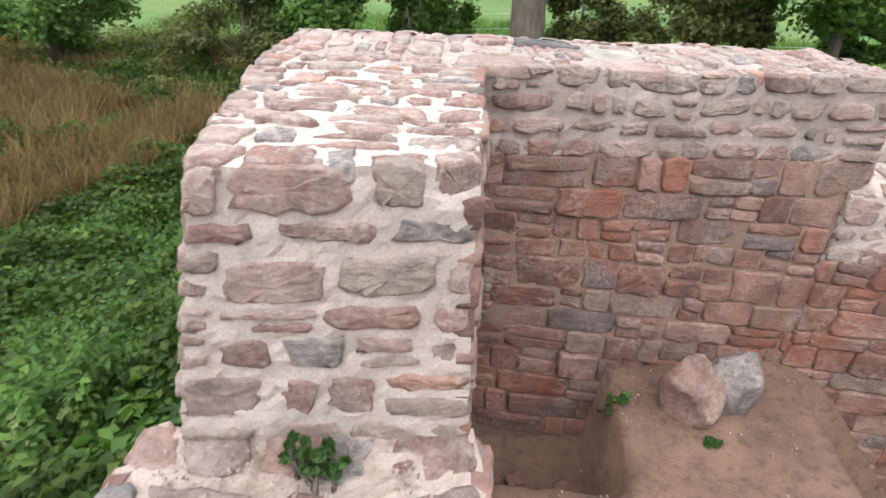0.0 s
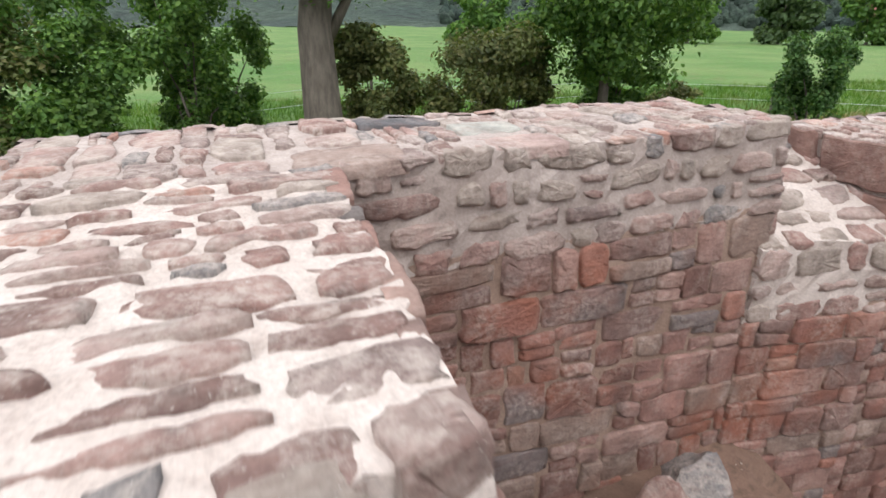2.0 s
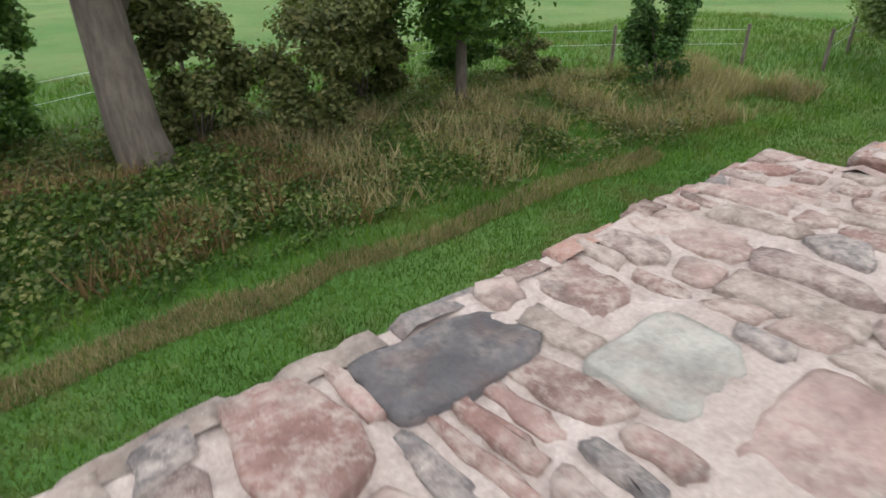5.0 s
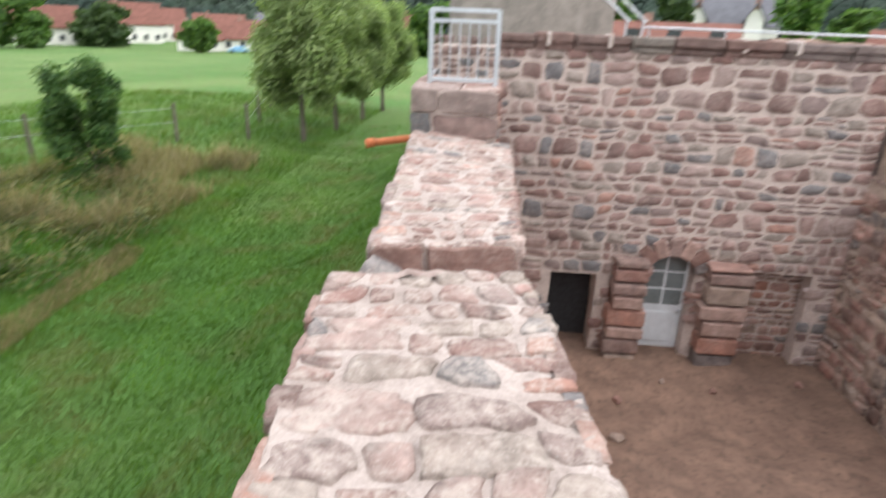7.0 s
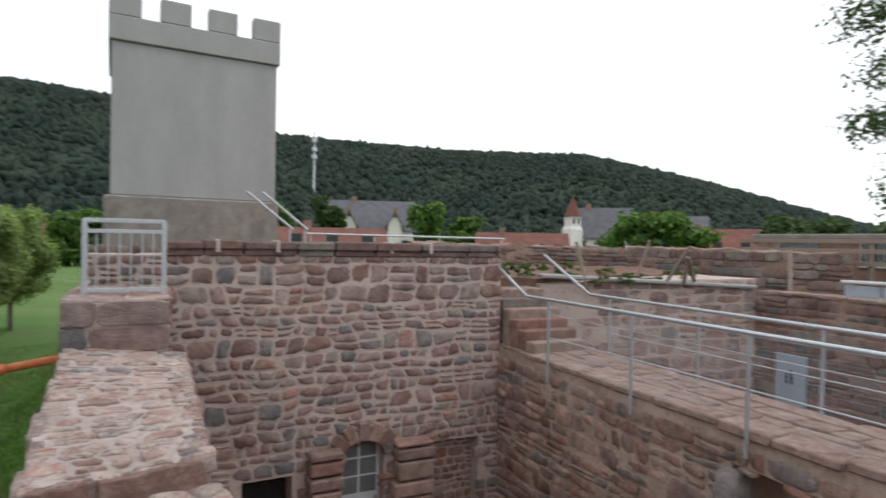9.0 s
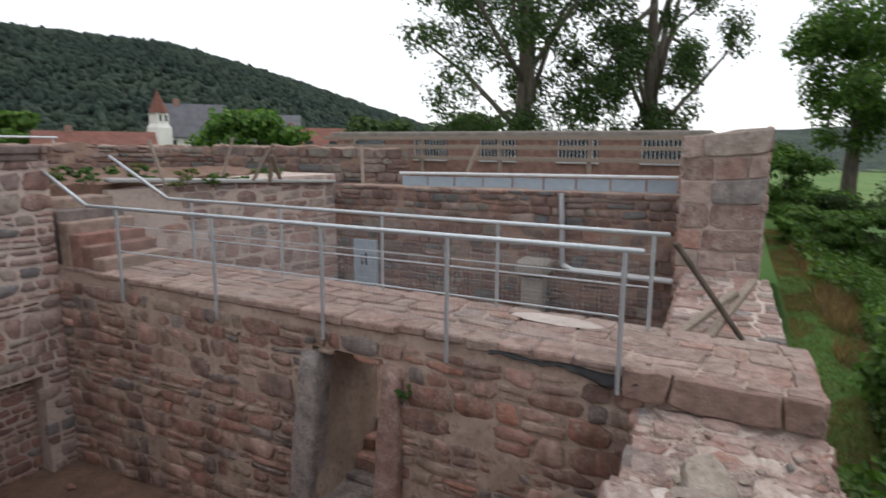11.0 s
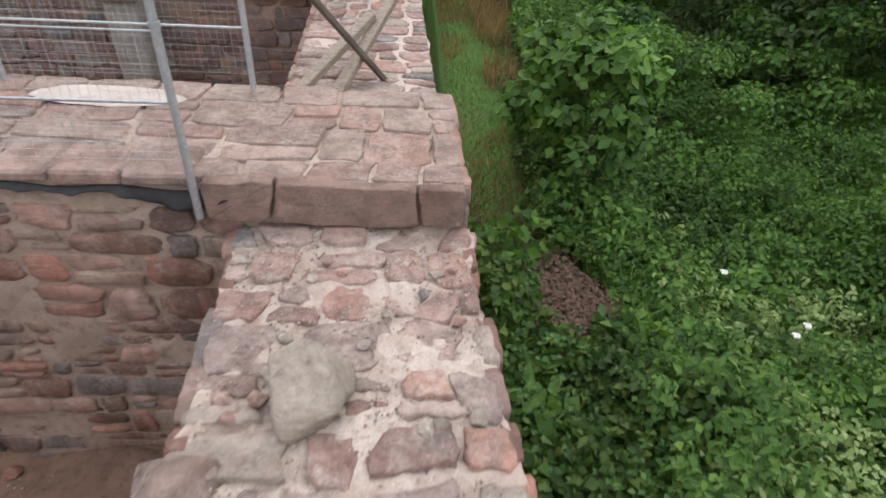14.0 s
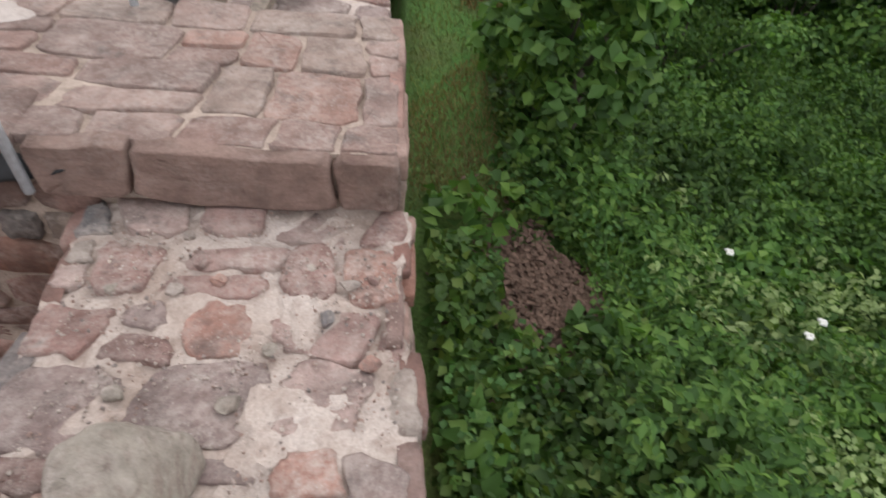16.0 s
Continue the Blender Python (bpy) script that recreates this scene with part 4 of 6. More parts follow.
# ---------------------------------------------------------------- railings
def railing(label, y, xs, rail, z_top, z_foot, at):
    rl = thing("railing", label, "railing", at=at)
    for x in xs:
        bm = bmesh.new()
        add_tube(bm, (x, y, z_foot), (x, y, z_top - 0.02), 0.024, None, 10)
        add_tube(bm, (x, y, z_top - 0.22), (x, y, z_top - 0.19), 0.03, None, 10)
        part("post", bm, M_STEEL, rl, smooth=False)
    bm = bmesh.new()
    add_path(bm, rail, 0.027, 10)
    part("handrail", bm, M_STEEL, rl, smooth=True)
    for dz in (0.24, 0.62):
        bm = bmesh.new()
        add_tube(bm, (xs[0], y, z_top - dz), (xs[-1], y, z_top - dz), 0.006 if dz < 0.5 else 0.010, None, 6)
        part("cable", bm, M_STEEL, rl, "thin steel cable")
    verts, faces = [], []
    lo, hi = z_top - 0.95, z_top - 0.1
    x = xs[0]
    while x < xs[-1]:
        for a, b, c, d in (((x - 0.0005, lo), (x + 0.0005, lo), (x + 0.0005, hi), (x - 0.0005, hi)),):
            n = len(verts)
            verts += [(p[0], y + 0.03, p[1]) for p in (a, b, c, d)] + [(p[0], y + 0.032, p[1]) for p in (a, b, c, d)]
            faces += [(n, n + 1, n + 2, n + 3), (n + 7, n + 6, n + 5, n + 4), (n, n + 3, n + 7, n + 4), (n + 1, n + 5, n + 6, n + 2)]
        x += 0.05
    z = lo
    while z < hi:
        n = len(verts)
        q = ((xs[0], z - 0.0004), (xs[-1], z - 0.0004), (xs[-1], z + 0.0004), (xs[0], z + 0.0004))
        verts += [(p[0], y + 0.03, p[1]) for p in q] + [(p[0], y + 0.032, p[1]) for p in q]
        faces += [(n, n + 1, n + 2, n + 3), (n + 7, n + 6, n + 5, n + 4), (n + 1, n, n + 4, n + 5), (n + 3, n + 2, n + 6, n + 7)]
        z += 0.05
    part_mesh("wire_mesh", mesh_of("wire_mesh", verts, faces, M_STEEL), rl, "fine galvanised wire netting", "stuff")
    return rl


railing("galvanised steel railing with cables along the walkway edge", D0 + 0.09, [1.44, 3.22, 4.85, 6.6, 8.5], [(1.28, D0 + 0.09, 0.16), (9.15, D0 + 0.09, 0.16), (10.45, D0 + 0.09, 0.78)], 0.16, -1.21, (5, D0, -0.9))
railing("galvanised steel railing with cables on the far walkway edge", -4.78, [1.36, 3.2, 4.9, 6.7, 8.6], [(1.2, -4.78, 0.13), (9.15, -4.78, 0.16), (10.6, -4.78, 0.85)], 0.14, -1.1, (5, -4.78, -0.9))

cage = thing("steel_gate", "galvanised steel barred gate standing on the platform", "gate", at=(8.75, 2.85, 0.36))
GX, GY0, GY1 = 8.75, 2.36, 3.22
bm = bmesh.new()
for y in (GY0, GY1):
    add_box(bm, (GX - 0.03, y - 0.03, 0.35), (GX + 0.03, y + 0.03, 1.28), 0.004)
for z in (0.42, 1.14, 1.27):
    add_box(bm, (GX - 0.02, GY0, z - 0.025), (GX + 0.02, GY1, z + 0.025), 0.004)
part("gate_frame", bm, M_STEEL, cage)
for i in range(6):
    bm = bmesh.new()
    y = GY0 + (i + 1) * (GY1 - GY0) / 7
    add_tube(bm, (GX, y, 0.42), (GX, y, 1.14), 0.010, None, 8)
    part("bar", bm, M_STEEL, cage)
for z in (0.45, 1.27):
    bm = bmesh.new()
    add_path(bm, [(GX, GY1, z), (9.9, GY1 + 0.06, z)], 0.022)
    part("side_rail", bm, M_STEEL, cage)

# two slanting rails of the stair to the tower, and a long rail over the court
tr = thing("stair_rail", "pale steel stair rails beside the tower", "railing", at=(12.6, 0.2, 0.8))
for y in (0.55, 0.25):
    bm = bmesh.new()
    add_path(bm, [(12.6, y + 0.35, 2.0), (12.6, y - 0.55, 1.28)], 0.025)
    part("handrail", bm, M_STEEL, tr)
    bm = bmesh.new()
    add_tube(bm, (12.6, y - 0.5, 0.74), (12.6, y - 0.5, 1.32), 0.02)
    part("post", bm, M_STEEL, tr)
lr = thing("guard_rail", "low steel guard rail across the court", "railing", at=(15, -3, 0.7))
bm = bmesh.new()
add_path(bm, [(14.5, -0.7, 1.22), (14.5, -6.2, 1.2)], 0.025)
part("handrail", bm, M_STEEL, lr)
for y in (-0.8, -2.4, -4.2, -6.1):
    bm = bmesh.new()
    add_tube(bm, (14.5, y, 0.3), (14.5, y, 1.22), 0.02)
    part("post", bm, M_STEEL, lr)

# timber shoring and props
def prop(name, label, a, b, w=0.09, mat=M_TIMBER):
    a, b = Vector(a), Vector(b)
    ob = thing(name, label, "timber", "shoring timbers", at=tuple(a))
    bm = bmesh.new()
    m = (b - a).to_track_quat("Z", "Y").to_matrix().to_4x4()
    c, half = (a + b) / 2, (b - a).length / 2
    add_box(bm, c - Vector((w / 2, w / 3, half)), c + Vector((w / 2, w / 3, half)), 0.008, m)
    part("beam", bm, mat, ob)


prop("shoring_timber", "dark weathered round prop leaning on the wall", (1.15, -4.95, 0.02), (0.35, -5.9, -1.3), 0.07, M_BARK)
prop("shoring_timber", "grey weathered plank bracing the broken wall", (1.3, -5.0, -1.3), (0.5, -6.1, -0.72), 0.11)
prop("shoring_timber", "grey weathered plank bracing the broken wall", (0.95, -5.0, -1.4), (0.3, -6.4, -0.62), 0.11)
for a, b in (((10.45, -5.8, 0.12), (10.67, -5.65, 1.14)), ((10.5, -7.2, 0.30), (10.32, -7.41, 1.22)), ((9.95, -7.5, 0.25), (9.38, -7.61, 1.09)),
             ((9.75, -7.85, 0.27), (9.40, -7.62, 1.0)), ((9.75, -8.2, 0.27), (9.42, -7.58, 0.86)), ((8.9, -10.2, 0.0), (9.2, -10.6, 1.05)), ((6.3, -10.3, 0.05), (6.0, -10.7, 1.1))):
    prop("shoring_timber", "grey timber prop standing on the wall top", a, b, 0.08)
fence = thing("board_fence", "weathered grey board fence behind the ruin", "fence", at=(8, -13, -1))
for i in range(5):
    bm = bmesh.new()
    x = 1.5 + i * 2.4
    add_box(bm, (x, -13.02, -1.5), (x + 0.1, -12.92, 1.35), 0.01)
    part("post", bm, M_TIMBER, fence)
for z in (0.75, 1.05, 1.3):
    bm = bmesh.new()
    add_box(bm, (1.0, -12.92, z - 0.06), (12.2, -12.89, z + 0.05), 0.006)
    part("board", bm, M_TIMBER, fence)

# ---------------------------------------------------------------- loose things
M_CHIPS = stone_material("stone_chips", [(0.0, (0.5, 0.4, 0.35)), (0.3, (0.38, 0.26, 0.22)), (0.6, (0.58, 0.49, 0.43)), (0.85, (0.3, 0.25, 0.23))], True, worn=0.2)


def gravel(name, label, owner, count, spot, seed):
    """Fine stone chips, too many to pick apart."""
    r = random.Random(seed)
    verts, faces = [], []
    for _ in range(count):
        p = spot(r)
        if p is None:
            continue
        s = 0.003 + 0.010 * r.random() ** 3
        q = Euler((r.uniform(0, 6), r.uniform(0, 6), r.uniform(0, 6))).to_matrix()
        b = len(verts)
        for d in ((1, 0, 0), (-0.9, 0.1, 0), (0, 1.1, 0), (0.1, -0.8, 0), (0, 0, 0.8), (0, 0, -0.8)):
            verts.append(Vector(p) + q @ Vector(d) * s)
        faces += [(b + i, b + j, b + k) for i, j, k in ((0, 2, 4), (2, 1, 4), (1, 3, 4), (3, 0, 4), (2, 0, 5), (1, 2, 5), (3, 1, 5), (0, 3, 5))]
    part_mesh(name, mesh_of(name, verts, faces, M_CHIPS), owner, label, "stuff")


def low_top(r):
    x, y = r.uniform(-0.22, 1.1), r.uniform(-3.4, -0.05)
    if noise.noise(Vector((x * 3, y * 3, 8))) < -0.05:
        return None
    return (x, y, -1.32 + 0.04 * (y + 3.47) + 0.02 + 0.012 * r.random())


gravel("gravel", "fine stone chips and crumbled mortar", wall_low, 7000, low_top, 1)


def yard_spot(r):
    x, y = r.uniform(1.1, 6.0), r.uniform(-3.3, 1.9)
    return (x, y, yard_z(x, y) + 0.004) if noise.noise(Vector((x * 1.6, y * 1.6, 2))) > 0 else None


gravel("gravel", "fine stone chips scattered over the earth", bpy.data.objects["floor_yard"], 6000, yard_spot, 3)
def boulder(name, label, at, size, seed, material, sink=0.15):
    """A broken block: a faceted lump with a hewn, uneven skin."""
    r = random.Random(seed)
    bm = bmesh.new()
    bmesh.ops.create_icosphere(bm, subdivisions=4, radius=1)
    cuts = [(Vector((r.uniform(-1, 1), r.uniform(-1, 1), r.uniform(-0.6, 1))).normalized(), r.uniform(0.5, 0.8)) for _ in range(12)]
    for v in bm.verts:
        p = v.co.copy()
        for nrm, d in cuts:
            over = p.dot(nrm) - d
            if over > 0:
                p -= nrm * over * 0.93
        p += noise.noise_vector(p * 2.2 + Vector((seed, 0, 0))) * 0.10 + noise.noise_vector(p * 7 + Vector((seed, 0, 0))) * 0.035
        v.co = Vector((p.x * size[0], p.y * size[1], p.z * size[2]))
    ob = new(name, bpy.data.meshes.new(name))
    bm.to_mesh(ob.data)
    bm.free()
    ob.data.materials.append(material)
    ob.data.polygons.foreach_set("use_smooth", [True] * len(ob.data.polygons))
    ob.location = (at[0], at[1], at[2] + size[2] * (0.8 - sink))
    ob.rotation_euler = (0, 0, r.uniform(0, 6))
    return tagged(ob, label, "rock")


M_LICHEN = stone_material("lichened_stone", [(0.0, (0.36, 0.31, 0.26)), (1.0, (0.40, 0.35, 0.30))], worn=0.9)
boulder("boulder", "rounded pale grey boulder with lichen on the wall top", (0.58, -2.02, -1.30), (0.25, 0.27, 0.21), 3, M_LICHEN)
boulder("boulder", "large broken pinkish sandstone block on the earth", (2.46, 1.50, -2.2), (0.26, 0.24, 0.32), 5, M_STONE)
boulder("boulder", "pale lichened block leaning against another block", (2.70, 1.66, -2.16), (0.24, 0.20, 0.30), 8, M_STONE)
boulder("boulder", "large dark hewn block at the edge of the broken wall", (1.06, -1.50, -1.55), (0.36, 0.30, 0.28), 31, stone_material("hewn_block", [(0.0, (0.26, 0.185, 0.16)), (1.0, (0.28, 0.2, 0.17))], worn=0.6))
boulder("boulder", "large rounded brown block at the outer wall edge", (-0.36, -1.03, -1.36), (0.20, 0.17, 0.17), 35, M_OLD)
boulder("boulder", "broad reddish hewn block bedded in the broken wall", (0.62, -1.28, -1.52), (0.36, 0.24, 0.22), 33, M_STONE)
boulder("boulder", "rounded orange sandstone boulder beside the doorway", (5.75, -3.0, -3.85), (0.33, 0.3, 0.3), 12, stone_material("orange_sandstone", [(0.0, (0.36, 0.17, 0.105)), (1.0, (0.38, 0.19, 0.12))], worn=0.4))
r5 = random.Random(5)
for i in range(26):
    x, y = r5.choice([(r5.uniform(1.15, 1.7), r5.uniform(1.0, 1.7)), (r5.uniform(3.2, 6), r5.uniform(0.9, 1.9)), (r5.uniform(7, 9.6), r5.uniform(-3, 1.5)), (r5.uniform(1.4, 3.8), r5.uniform(-3.3, -1))])
    k = r5.uniform(0.05, 0.13)
    boulder("loose_stone", "small loose sandstone lying on the earth floor", (x, y, yard_z(x, y)), (k, k * r5.uniform(0.7, 1.2), k * 0.7), 20 + i, M_OLD)["group"] = "loose stones on the floor"
for i in range(34):
    x, y = r5.uniform(-0.15, 1.05), r5.uniform(-3.3, -0.3)
    k = r5.uniform(0.025, 0.06)
    boulder("loose_stone", "small loose stone chip on the broken wall", (x, y, -1.32 + 0.052 * (y + 3.4)), (k, k * r5.uniform(0.7, 1.2), k * 0.7), 60 + i, r5.choice((M_STONE, M_LICHEN)), 0.0)["group"] = "stone chips on the wall top"
verts, faces = [(2.35, -4.55, DZ + 0.075)], []
for i in range(22):
    a = 6.2832 * i / 22
    k = 1 + 0.25 * noise.noise(Vector((math.cos(a) * 2, math.sin(a) * 2, 4)))
    verts.append((2.35 + 0.55 * k * math.cos(a), -4.55 + 0.19 * k * math.sin(a), DZ + 0.045 + 0.01 * math.cos(a)))
faces = [(0, 1 + i, 1 + (i + 1) % 22) for i in range(22)]
part_mesh("mortar_patch", mesh_of("mortar_patch", verts, faces, M_PALE, True), wall_d, "white mortar patch on the walkway")

# sagging strip of black felt under the walkway's edge
verts, faces = [], []
for i in range(41):
    for j in range(7):
        u, v = i / 40, j / 6
        tall = 0.025 + 0.09 * smooth01(0.45, 0.85, u) * (1 - 0.7 * smooth01(0.9, 1.0, u))
        fold = 0.018 * math.sin(u * 31 + v * 2) + 0.01 * math.sin(u * 67)
        verts.append((2.75 - 1.5 * u, D0 + 0.075 + fold * v - 0.05 * (1 - v) ** 2, DZ - 0.035 - 0.03 * u - tall * v + 0.012 * math.sin(u * 14)))
for i in range(40):
    for j in range(6):
        a = i * 7 + j
        faces.append((a, a + 1, a + 8, a + 7))
felt = new("felt_strip", mesh_of("felt_strip", verts, faces, M_BLACK, True))
felt.modifiers.new("thick", "SOLIDIFY").thickness = 0.01
tagged(felt, "torn strip of black roofing felt hanging under the walkway edge", "felt")

pipe = thing("clay_pipe", "orange clay drain pipe sticking out of the wall", "pipe", at=(8.9, 3.3, -0.45))
bm = bmesh.new()
add_tube(bm, (9.0, 3.2, -0.38), (8.85, 4.1, -0.5), 0.052, None, 16)
part("barrel", bm, M_CLAY, pipe, smooth=True)
bm = bmesh.new()
add_tube(bm, (8.87, 4.0, -0.487), (8.85, 4.12, -0.503), 0.066, None, 16)
part("collar", bm, M_CLAY, pipe, smooth=True)

# threshold and jambs of the doorway
def hewn_post(foot, head, w0, w1, deep, seed):
    """A rough upright stone: a leaning shaft with worn, uneven sides."""
    r = random.Random(seed)
    verts, n, rings = [], 14, 9
    for k in range(rings):
        q = k / (rings - 1)
        c, w = Vector(foot).lerp(Vector(head), q), w0 + (w1 - w0) * q
        for i in range(n):
            a = math.tau * (i + 0.5) / n
            p = Vector((math.copysign(abs(math.cos(a)) ** 0.25, math.cos(a)) * w / 2, math.copysign(abs(math.sin(a)) ** 0.25, math.sin(a)) * deep / 2, 0))
            verts.append(c + p * (1 + 0.16 * noise.noise((c + p) * 4)) * (0.9 if k in (0, rings - 1) else 1))
    faces = [(k * n + i, k * n + (i + 1) % n, (k + 1) * n + (i + 1) % n, (k + 1) * n + i) for k in range(rings - 1) for i in range(n)]
    faces += [tuple(range(n))[::-1], tuple(range((rings - 1) * n, rings * n))]
    return mesh_of("jamb_stone", verts, faces, M_STONE, True)


part_mesh("jamb_stone", hewn_post((5.34, D0 - 0.04, -3.75), (5.08, D0 - 0.06, -1.42), 0.38, 0.28, 0.34, 1), wall_d, "leaning pale pink sandstone jamb")
part_mesh("jamb_stone", hewn_post((4.02, D0 + 0.02, -3.75), (3.92, D0 - 0.02, -1.40), 0.40, 0.22, 0.30, 2), wall_d, "leaning pale pink sandstone jamb")
for k in range(6):
    bm = bmesh.new()
    add_box(bm, (4.15 - 0.02 * k, D0 - 0.85 - 0.26 * k, -3.6), (5.15, D0 - 0.60 - 0.26 * k, -3.42 + 0.17 * k), 0.03, pose(0, 0, 0, 0, 0, (k * 37) % 5 - 2))
    part("doorway_step", bm, M_STAINED, wall_d)
bm = bmesh.new()
add_box(bm, (3.9, D1 + 0.2, -3.75), (5.3, D0 + 0.15, -3.48), 0.03)
part("threshold", bm, M_STAINED, wall_d)
# ---------------------------------------------------------------- plants
def leaf_mesh(name, centres, normals, length, width, material, rs, fold=0.25):
    """Many small folded leaves: six corners each, two faces."""
    n = len(centres)
    normals = normals / (np.linalg.norm(normals, axis=1, keepdims=True) + 1e-9)
    side = np.cross(normals, rs.normal(size=(n, 3)))
    side /= np.linalg.norm(side, axis=1, keepdims=True) + 1e-9
    along = np.cross(side, normals)
    k = (length * rs.uniform(0.6, 1.3, n))[:, None]
    w = (width * rs.uniform(0.7, 1.2, n))[:, None]
    lift = normals * w * fold
    pts = np.stack([centres - along * k * 0.5, centres - along * k * 0.05 + side * w * 0.5 + lift, centres + along * k * 0.5,
                    centres - along * k * 0.05 - side * w * 0.5 + lift], 1)
    me = bpy.data.meshes.new(name)
    me.vertices.add(4 * n)
    me.vertices.foreach_set("co", pts.astype(np.float32).ravel())
    base = (np.arange(n) * 4)[:, None]
    loops = (base + np.array([[0, 1, 2, 0, 2, 3]])).ravel().astype(np.int32)
    me.loops.add(len(loops))
    me.loops.foreach_set("vertex_index", loops)
    me.polygons.add(2 * n)
    me.polygons.foreach_set("loop_start", np.arange(0, 6 * n, 3, dtype=np.int32))
    me.materials.append(material)
    me.update(calc_edges=True)
    me.validate()
    return me


def clump_points(blobs, count, rs, hollow=0.55):
    """Points in the outer shell of ellipsoids, with their outward directions."""
    vol = np.array([b[1][0] * b[1][1] + b[1][2] ** 2 for b in blobs])
    pick = rs.choice(len(blobs), count, p=vol / vol.sum())
    c = np.array([b[0] for b in blobs])[pick]
    rad = np.array([b[1] for b in blobs])[pick]
    d = rs.normal(size=(count, 3))
    d /= np.linalg.norm(d, axis=1, keepdims=True)
    k = rs.uniform(hollow, 1.0, count)[:, None] * (1 + 0.25 * rs.normal(size=(count, 1)) * 0.5)
    return c + d * rad * k, d


def crown_blobs(at, rx, rz, n, seed, low=-0.7):
    r = random.Random(seed)
    out = []
    for _ in range(n):
        a, q, z = r.uniform(0, 6.283), math.sqrt(r.random()) * 0.8, r.uniform(low, 0.85)
        q *= math.sqrt(max(0.1, 1 - z * z * 0.8))
        s = r.uniform(0.2, 0.36) if n < 60 else r.uniform(0.10, 0.2)
        out.append(((at[0] + rx * q * math.cos(a), at[1] + rx * q * math.sin(a), at[2] + rz * z), (rx * s, rx * s, rz * s * 0.85)))
    return out


def tree(name, label, foot, trunk_h, trunk_r, crown_at, rx, rz, blobs, leaves, leaf, material, seed, category="tree", low=-0.7, hollow=0.3, limbs=7):
    r = random.Random(seed)
    rs = np.random.RandomState(seed)
    tr = thing(name, label, category, at=foot)
    bl = crown_blobs(crown_at, rx, rz, blobs, seed, low)
    bm = bmesh.new()
    f = Vector(foot)
    topv = Vector(crown_at) + Vector((0, 0, rz * 0.3))
    pts = [f - Vector((0, 0, 0.3)), f + Vector((0, 0, trunk_h * 0.12)), f.lerp(topv, 0.35), f.lerp(topv, 0.7), topv]
    rad = [trunk_r * 1.25, trunk_r, trunk_r * 0.85, trunk_r * 0.55, trunk_r * 0.15]
    for i in range(1, 4):
        pts[i] = pts[i] + Vector((r.uniform(-1, 1), r.uniform(-1, 1), 0)) * trunk_r * 0.5
    rings, turns, steps = [], 20, 6
    for i in range(4 * steps + 1):
        q, s = min(i // steps, 3), i / steps - min(i // steps, 3)
        s = s * s * (3 - 2 * s)
        c, w = pts[q].lerp(pts[q + 1], s), rad[q] + (rad[q + 1] - rad[q]) * s
        ring = []
        for j in range(turns):
            d = Vector((math.cos(j * math.tau / turns), math.sin(j * math.tau / turns), 0))
            k = 1 + 0.14 * noise.noise(Vector((d.x * 2.5, d.y * 2.5, c.z * 0.35 + seed)))
            ring.append(bm.verts.new(c + d * w * k))
        rings.append(ring)
    for a, b in zip(rings, rings[1:]):
        for j in range(turns):
            bm.faces.new((a[j], a[(j + 1) % turns], b[(j + 1) % turns], b[j]))
    part("trunk", bm, M_BARK, tr, smooth=True)
    for i in range(limbs):
        c = Vector(bl[i % len(bl)][0])
        s = f.lerp(topv, r.uniform(0.3, 0.8))
        mid = s.lerp(c, 0.5) + Vector((r.uniform(-0.1, 0.1), r.uniform(-0.1, 0.1), 0.12)) * rx
        bm = bmesh.new()
        add_tube(bm, s, mid, trunk_r * 0.34, trunk_r * 0.2, 7)
        add_tube(bm, mid, c, trunk_r * 0.2, trunk_r * 0.06, 7)
        part("limb", bm, M_BARK, tr, smooth=True)
    p, d = clump_points(bl, leaves, rs, hollow)
    d = d + rs.normal(size=d.shape) * 0.7 + np.array([0, 0, 0.5])
    part_mesh("crown", leaf_mesh("crown", p, d, leaf, leaf * 0.62, material, rs), tr, kind="")
    return tr


def bush(name, label, foot, rx, h, blobs, leaves, leaf, material, seed, stems=9, hollow=0.25, category="bush"):
    r = random.Random(seed)
    rs = np.random.RandomState(seed)
    b = thing(name, label, category, at=foot)
    bl = crown_blobs((foot[0], foot[1], foot[2] + h * 0.52), rx, h * 0.52, blobs, seed, -0.9)
    for i in range(stems):
        c = Vector(bl[i % len(bl)][0])
        s = Vector(foot) + Vector((r.uniform(-0.1, 0.1), r.uniform(-0.1, 0.1), -0.05))
        bm = bmesh.new()
        mid = s.lerp(c, 0.5) + Vector((0, 0, h * 0.08))
        add_tube(bm, s, mid, 0.012 + 0.006 * h, 0.01 + 0.003 * h, 6)
        add_tube(bm, mid, c, 0.01 + 0.003 * h, 0.004, 6)
        part("stem", bm, M_BARK, b, smooth=True)
    p, d = clump_points(bl, leaves, rs, hollow)
    p[:, 2] = np.maximum(p[:, 2], foot[2] + 0.03)
    d = d + rs.normal(size=d.shape) * 0.6 + np.array([0, 0, 0.7])
    part_mesh("leaves", leaf_mesh("leaves", p, d, leaf, leaf * 0.75, material, rs), b)
    return b


def gz(x, y):
    return (x, y, ground_z(x, y))


